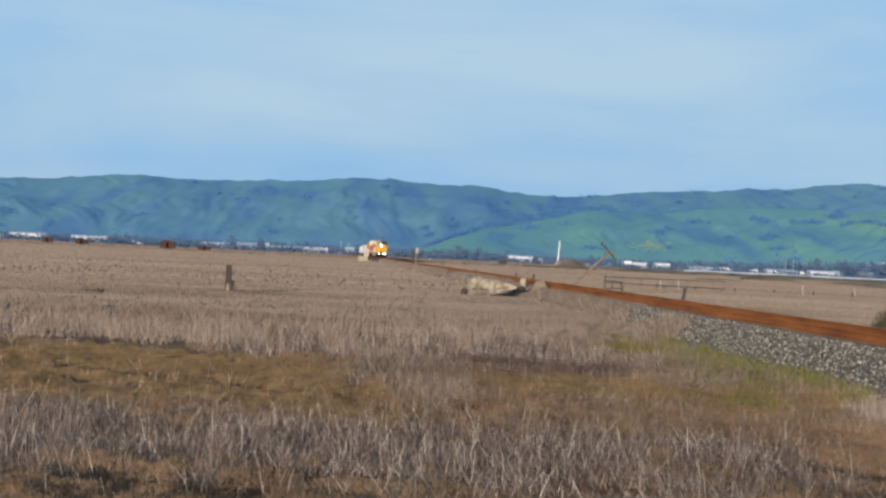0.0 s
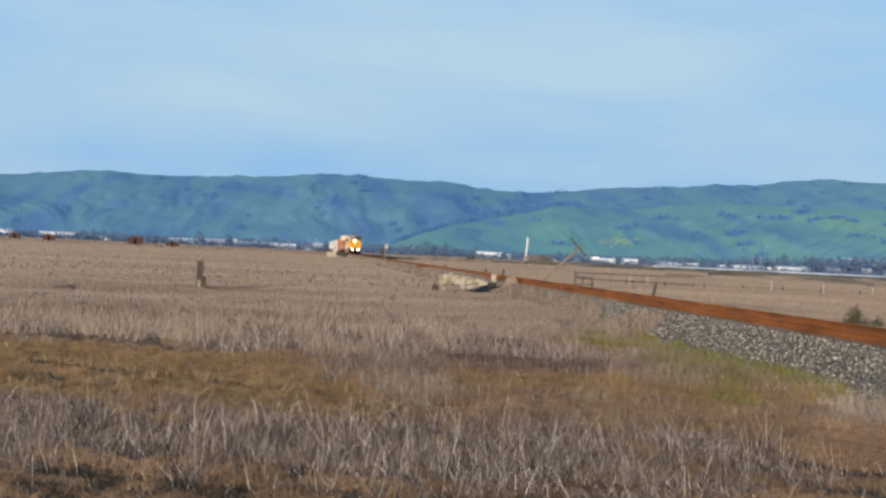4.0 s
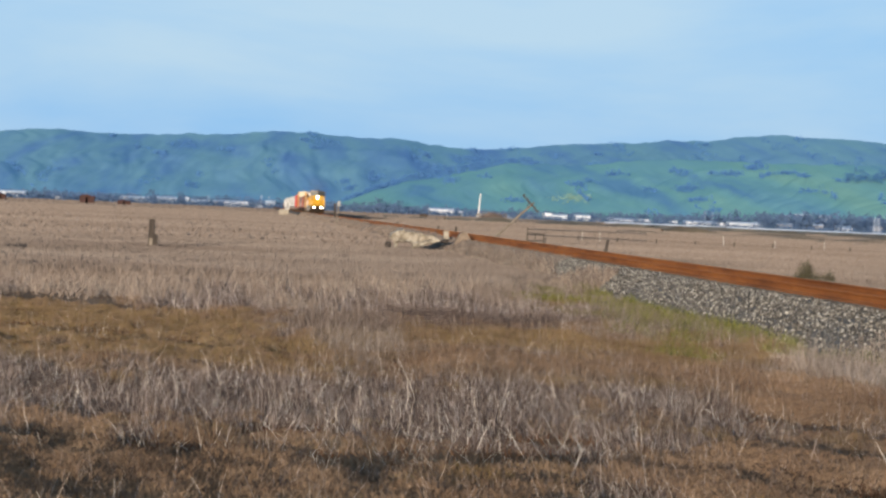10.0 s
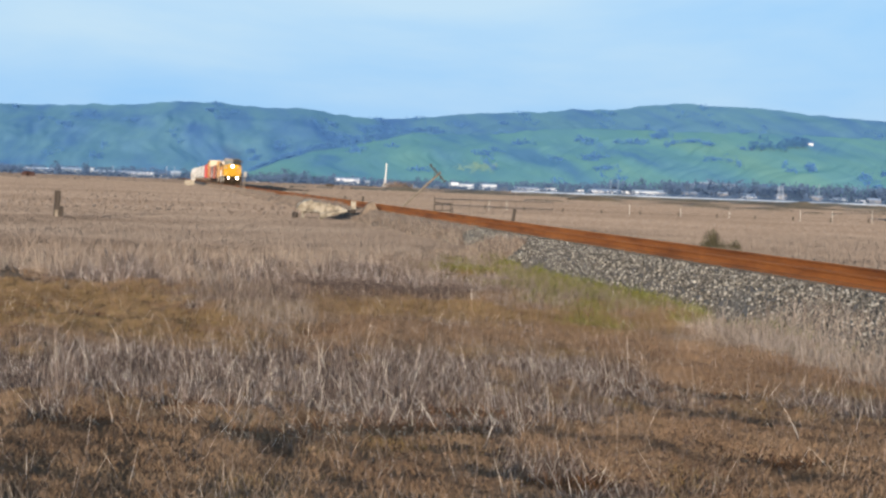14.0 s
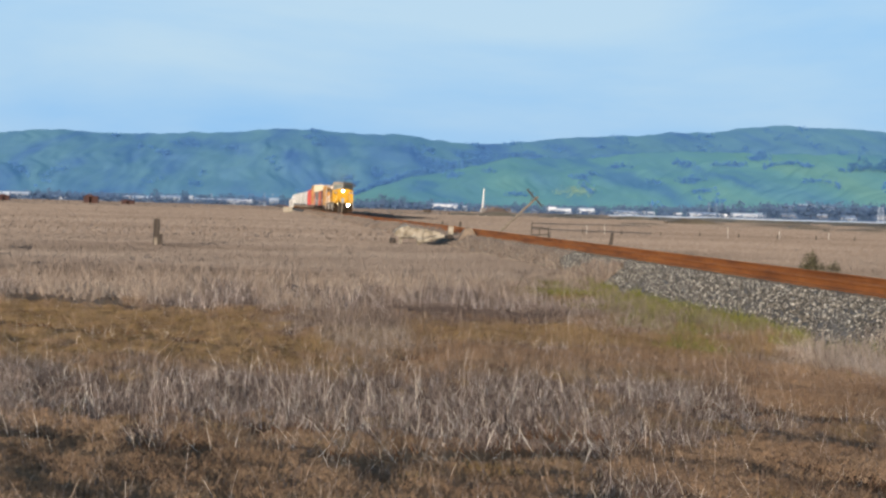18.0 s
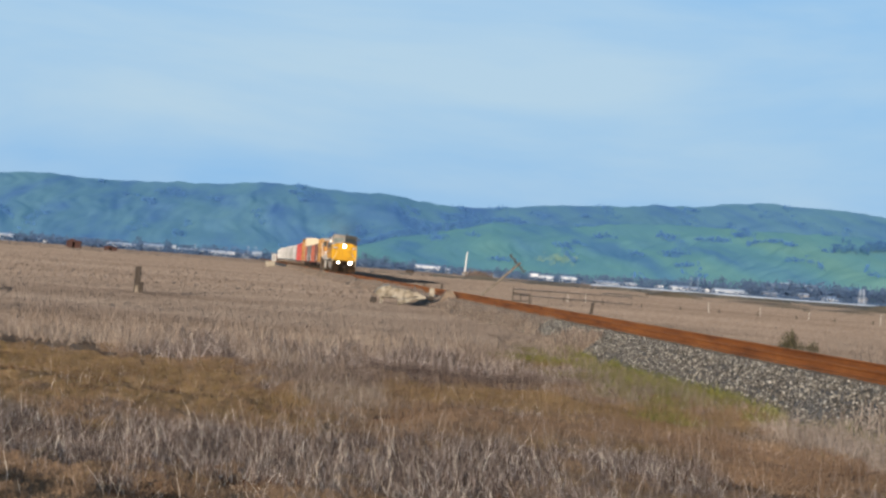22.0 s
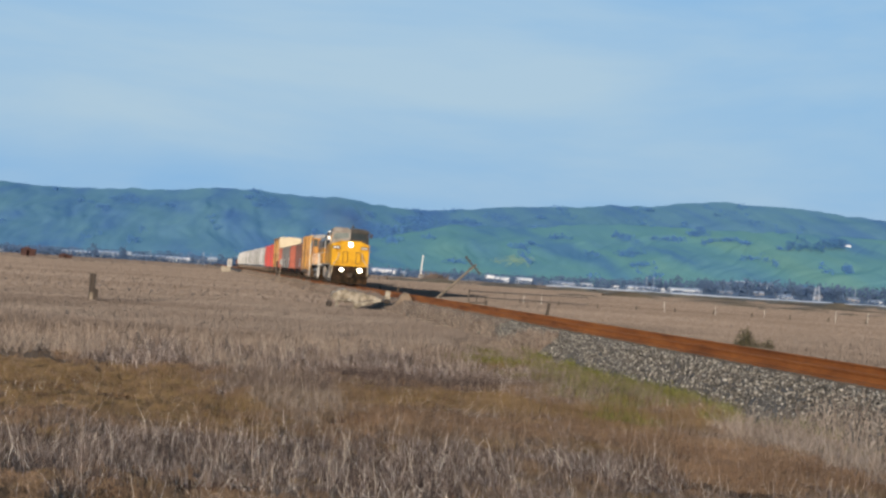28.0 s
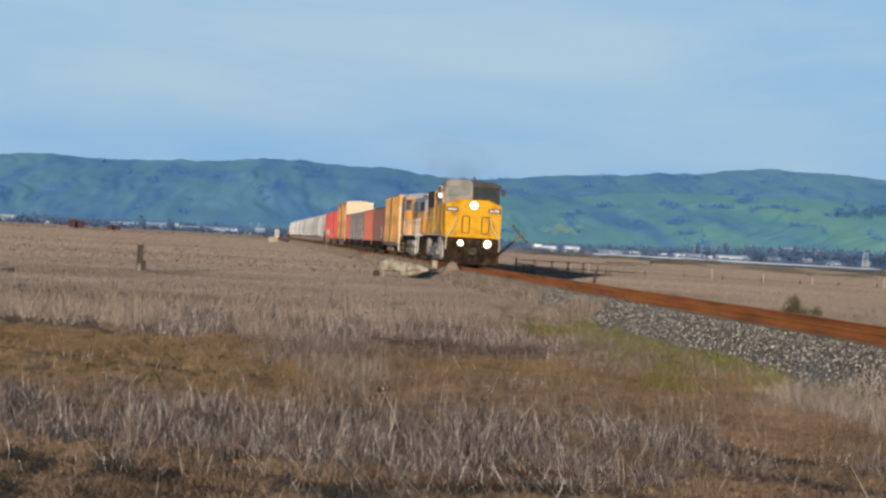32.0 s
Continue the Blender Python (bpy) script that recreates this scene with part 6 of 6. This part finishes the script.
    # flat litter over the whole near ground
    x, y = scatter(30000, 8.5, 42, 0.75, 1.0)
    k = (field(x, y, 2.2, 1.3, 6.0) > 0.30) & (field(x, y, 0.9, 0.5, 3.0) > 0.22) & np.array([hollow(a, b) > 0.85 for a, b in zip(x, y)])
    x, y = x[k], y[k]
    blades(len(x), x, y, 0.02, 0.06, 0.02, 1.6, 1, PICKLE, "brown_litter", "flat brown plant litter on the marsh floor", height(x, y))
    # dark undergrowth along the near edge of the tan field
    x, y = rng.uniform(-2.5, 8.8, 26000), rng.uniform(30.5, 38.0, 26000)
    k = (field(x, y, 0.45, 0.3, 18.0) + 0.06 * (x > 2) > 0.56) & (np.abs(y - 34.3 + 2.2 * np.sin(x * 0.7)) < 2.8)
    u, v = rng.uniform(2.7, 6.9, 16000), rng.uniform(-0.9, 0.5, 16000)      # a dense dark fringe
    v = v + 35.0 + 0.5 * np.sin(u * 2.3)
    f = field(u, v, 1.1, 0.7, 33.0) > 0.40
    x, y = np.concatenate([x[k], u[f]]), np.concatenate([y[k], v[f]])
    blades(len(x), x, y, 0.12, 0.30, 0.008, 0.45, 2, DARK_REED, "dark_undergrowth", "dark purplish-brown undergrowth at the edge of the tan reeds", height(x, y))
    # single bleached stalks
    x, y = scatter(700, 10, 36, 0.7, 1.0)
    blades(len(x), x, y, 0.2, 0.42, 0.0055, 0.4, 3, STALK, "bleached_stalks", "single long bleached reed stalks", height(x, y))
    # green strip along the foot of the bank
    n = 44000
    y = rng.uniform(24, 52, n)
    x = TX - 2.4 - 3.8 * rng.random(n) ** 1.3
    g = (field(x, y, 0.5, 0.25, 5.0) - 0.10 * (TX - 2.2 - x) + 0.2 * np.exp(-((y - 36) / 10) ** 2)) > 0.40
    x, y = x[g], y[g]
    zz = height(x, y) + np.interp(TX - x, [1.75, 2.1, 2.55], [0.68, 0.40, 0.0])
    blades(len(x), x, y, 0.09, 0.23, 0.013, 0.5, 2, GREEN, "green_grass", "short yellow-green grass along the foot of the bank", zz)
    # tan reeds that lean over the foot of the bank near by
    n = 13000
    y = rng.uniform(12, 28, n)
    x = TX - 1.95 - 1.9 * rng.random(n) ** 0.8
    zz = height(x, y) + np.interp(TX - x, [1.75, 2.1, 2.55], [0.68, 0.40, 0.0])
    blades(n, x, y, 0.15, 0.45, 0.008, 0.4, 2, PALE_REED, "bank_reeds", "pale pinkish-tan dry reeds over the foot of the bank", zz)
    n = 26000
    y = rng.uniform(31, 62, n)
    x = 6.2 + 4.1 * rng.random(n)
    k = field(x, y, 0.6, 0.3, 21.0) > 0.38
    blades(int(k.sum()), x[k], y[k], 0.1, 0.28, 0.012, 0.5, 2, REED, "low_tan_grass", "low tan grass before the bank", height(x[k], y[k]))
    k = ~k
    blades(int(k.sum()), x[k], y[k], 0.07, 0.2, 0.012, 0.6, 2, OLIVE, "low_brown_grass", "low olive-brown growth before the bank", height(x[k], y[k]))
    # and over the bank's side farther off
    n = 38000
    y = 50 + 374 * rng.random(n) ** 1.7
    x = TX - 1.75 - 1.6 * rng.random(n)
    k = field(x, y, 0.4, 0.07, 15.0) > 0.30
    x, y = x[k], y[k]
    blades(len(x), x, y, 0.12, 0.3, 0.025, 0.35, 1, REED, "bank_grass", "thin tan grass on the side of the bank", np.interp(TX - x, [1.75, 2.1, 2.55], [0.68, 0.40, 0.0]))
    n = 12000
    y = 105 + 320 * rng.random(n) ** 1.4
    x = TX - 1.3 - 0.7 * rng.random(n)
    k = field(x, y, 0.5, 0.05, 25.0) > 0.36
    x, y = x[k], y[k]
    blades(len(x), x, y, 0.16, 0.34, 0.035, 0.3, 1, REED_MID, "shoulder_grass", "thin tan grass on the shoulder of the bank", np.interp(TX - x, [1.35, 1.75, 2.1], [0.84, 0.70, 0.42]))
    # low tan growth that hides the shoulder's stones from the debris on
    n = 26000
    y = 60 + 260 * rng.random(n) ** 1.8
    x = TX - 1.3 - 0.9 * rng.random(n)
    k = (field(x, y, 0.5, 0.12, 27.0) > 0.28) & (rng.random(n) < np.interp(y, [60, 74], [0.3, 1.0]))
    x, y = x[k], y[k]
    blades(len(x), x, y, 0.06, 0.15, 0.03, 0.4, 1, REED_MID, "low_shoulder_grass", "low brownish-tan grass over the shoulder of the bank", np.interp(TX - x, [1.35, 1.75, 2.1, 2.55], [0.84, 0.70, 0.42, 0.0]))
    # middle: pale tan reeds with a greyer front edge
    x, y = scatter(200000, 29, 100, 0.8, 2.0)
    p, q = field(x, y, 0.16, 0.09, 8.0), field(x, y, 0.7, 0.3, 12.0)
    k = (y + np.where((x > 2.6) & (x < 7), 1.0, 7.0) * (p - 0.5) > np.interp(x, [-4, -1.5, 2.6, 2.8, 6.8, 7.0], [37, 34.5, 34.5, 35.4, 35.4, 34.5])) & (q > 0.24) & ~((x > 7.2 + 0.06 * np.abs(y - 40)) & (x < TX) & (y < 56))
    x, y, p, q = x[k], y[k], p[k], q[k]
    k = (x < TX) | (rng.random(len(x)) < 0.25)
    x, y, p, q = x[k], y[k], p[k], q[k]
    grey = (y + 14 * (q - 0.5) < 44) & (p > 0.42)
    z = height(x, y)
    for k, w, segs, name, label in ((~grey & (y < 50), 0.012, 2, "tan_reeds", "pale tan dry reed field"), (~grey & (y >= 50), 0.028, 1, "middle_reeds", "pale tan dry reed field farther off")):
        blades(int(k.sum()), x[k], y[k], 0.2 if segs == 2 else 0.29, 0.5 if segs == 2 else 0.36, w, 0.38 if segs == 2 else 0.2, segs, REED if segs == 2 else REED_MID, name, label, z[k], 1.0, 0.9 if segs == 2 else 0.5, segs == 1)
    blades(int(grey.sum()), x[grey], y[grey], 0.2, 0.5, 0.009, 0.4, 2, REED_GREY, "grey_reeds", "greyer reeds on the edge of the tan field", z[grey])
    # beyond the track: low cropped growth
    n = 50000
    y = 40 + 230 * rng.random(n) ** 0.8
    x = TX + 3.0 + (0.30 * y + 12) * rng.random(n)
    k = (x < 0.46 * y + 3) & (field(x, y, 0.12, 0.06, 30.0) > 0.05)
    x, y = x[k], y[k]
    blades(len(x), x, y, 0.12, 0.17, 0.28, 0.25, 1, REED_FAR, "cropped_grass", "low cropped beige grass beyond the track", height(x, y), 1.0, 0.5, True)
    # far
    x, y = scatter(100000, 85, 520, 1.1, 6.0)
    k = (x < TX) | ((y > 230) & (rng.random(len(x)) < 0.6))
    x, y = x[k], y[k]
    blades(len(x), x, y, 0.26, 0.33, 0.27, 0.25, 1, REED_FAR, "far_reeds", "smooth beige dry reed field reaching to the town", height(x, y), 1.0, 0.4, True)
    x, y = scatter(26000, 500, 1270, 1.0, 12.0)
    blades(len(x), x, y, 0.3, 0.5, 0.7, 0.3, 1, REED_FAR, "farthest_reeds", "thin beige line of reeds at the edge of the plain", np.zeros(len(x)))


def stones(n, x, y, z, r, mat, name, label):
    """Angular crushed stones at the given places, joined."""
    bm = bmesh.new()
    bmesh.ops.create_cone(bm, cap_ends=False, segments=4, radius1=1.0, radius2=0.0, depth=0.9, matrix=Matrix.Translation((0, 0, 0.45)))
    bmesh.ops.create_cone(bm, cap_ends=False, segments=4, radius1=0.8, radius2=0.0, depth=0.9, matrix=Matrix.Rotation(math.pi, 4, "X") @ Matrix.Translation((0, 0, 0.45)))
    bmesh.ops.remove_doubles(bm, verts=bm.verts[:], dist=0.25)
    bmesh.ops.triangulate(bm, faces=bm.faces[:])
    bm.verts.index_update()
    base = np.array([v.co[:] for v in bm.verts])
    tri = np.array([[v.index for v in f.verts] for f in bm.faces])
    bm.free()
    jit = rng.uniform(0.65, 1.25, (n, len(base), 1))
    sc = rng.uniform(0.6, 1.2, (n, 1, 3))
    a = rng.uniform(0, 6.28, n)
    v = base[None] * jit * sc * r[:, None, None]
    vx = v[..., 0] * np.cos(a)[:, None] - v[..., 1] * np.sin(a)[:, None]
    vy = v[..., 0] * np.sin(a)[:, None] + v[..., 1] * np.cos(a)[:, None]
    verts = np.stack([vx + x[:, None], vy + DEEP * y[:, None], v[..., 2] + z[:, None]], -1).reshape(-1, 3)
    faces = (np.arange(n)[:, None, None] * len(base) + tri[None]).reshape(-1, 3)
    tagged(new(name, raw_mesh(name, verts, faces, mat)), label, "ballast", kind="stuff")


def make_stones():
    n = 36000
    y = 16 + 80 * rng.random(n) ** 1.4
    x = TX - 1.33 - 1.2 * rng.random(n)
    z = np.interp(TX - x, [1.35, 1.75, 2.1, 2.75], [0.845, 0.70, 0.42, -0.25]) + 0.015
    stones(n, x, y, z, rng.uniform(0.017, 0.037, n) * (1 + 0.35 * (rng.random(n) > 0.93)), STONE, "ballast_stones", "loose grey and white crushed stones on the bank")
    # rust-stained stones between and against the rails
    n = 8000
    y = 16 + 110 * rng.random(n) ** 1.3
    x = TX + rng.uniform(-0.66, 1.15, n)
    z = 0.85 + 0.04 * rng.random(n) ** 2
    stones(n, x, y, z, rng.uniform(0.025, 0.05, n), RUST, "rusty_stones", "rust-stained stones between the rails")


make_ground()
make_track()
make_hills()
make_train()
make_debris()
make_posts()
make_pole()
make_fences()
make_bush(22.05, 93.8, 0.0, 1.15, 1.05, 2600, LEAF, "dark green-brown marsh bush beyond the track", 3)
make_bush(23.1, 94.4, 0.0, 0.9, 0.6, 900, LEAF, "thin low brown marsh bush beyond the track", 5)
make_town()
make_stones()
make_grass()
motions()
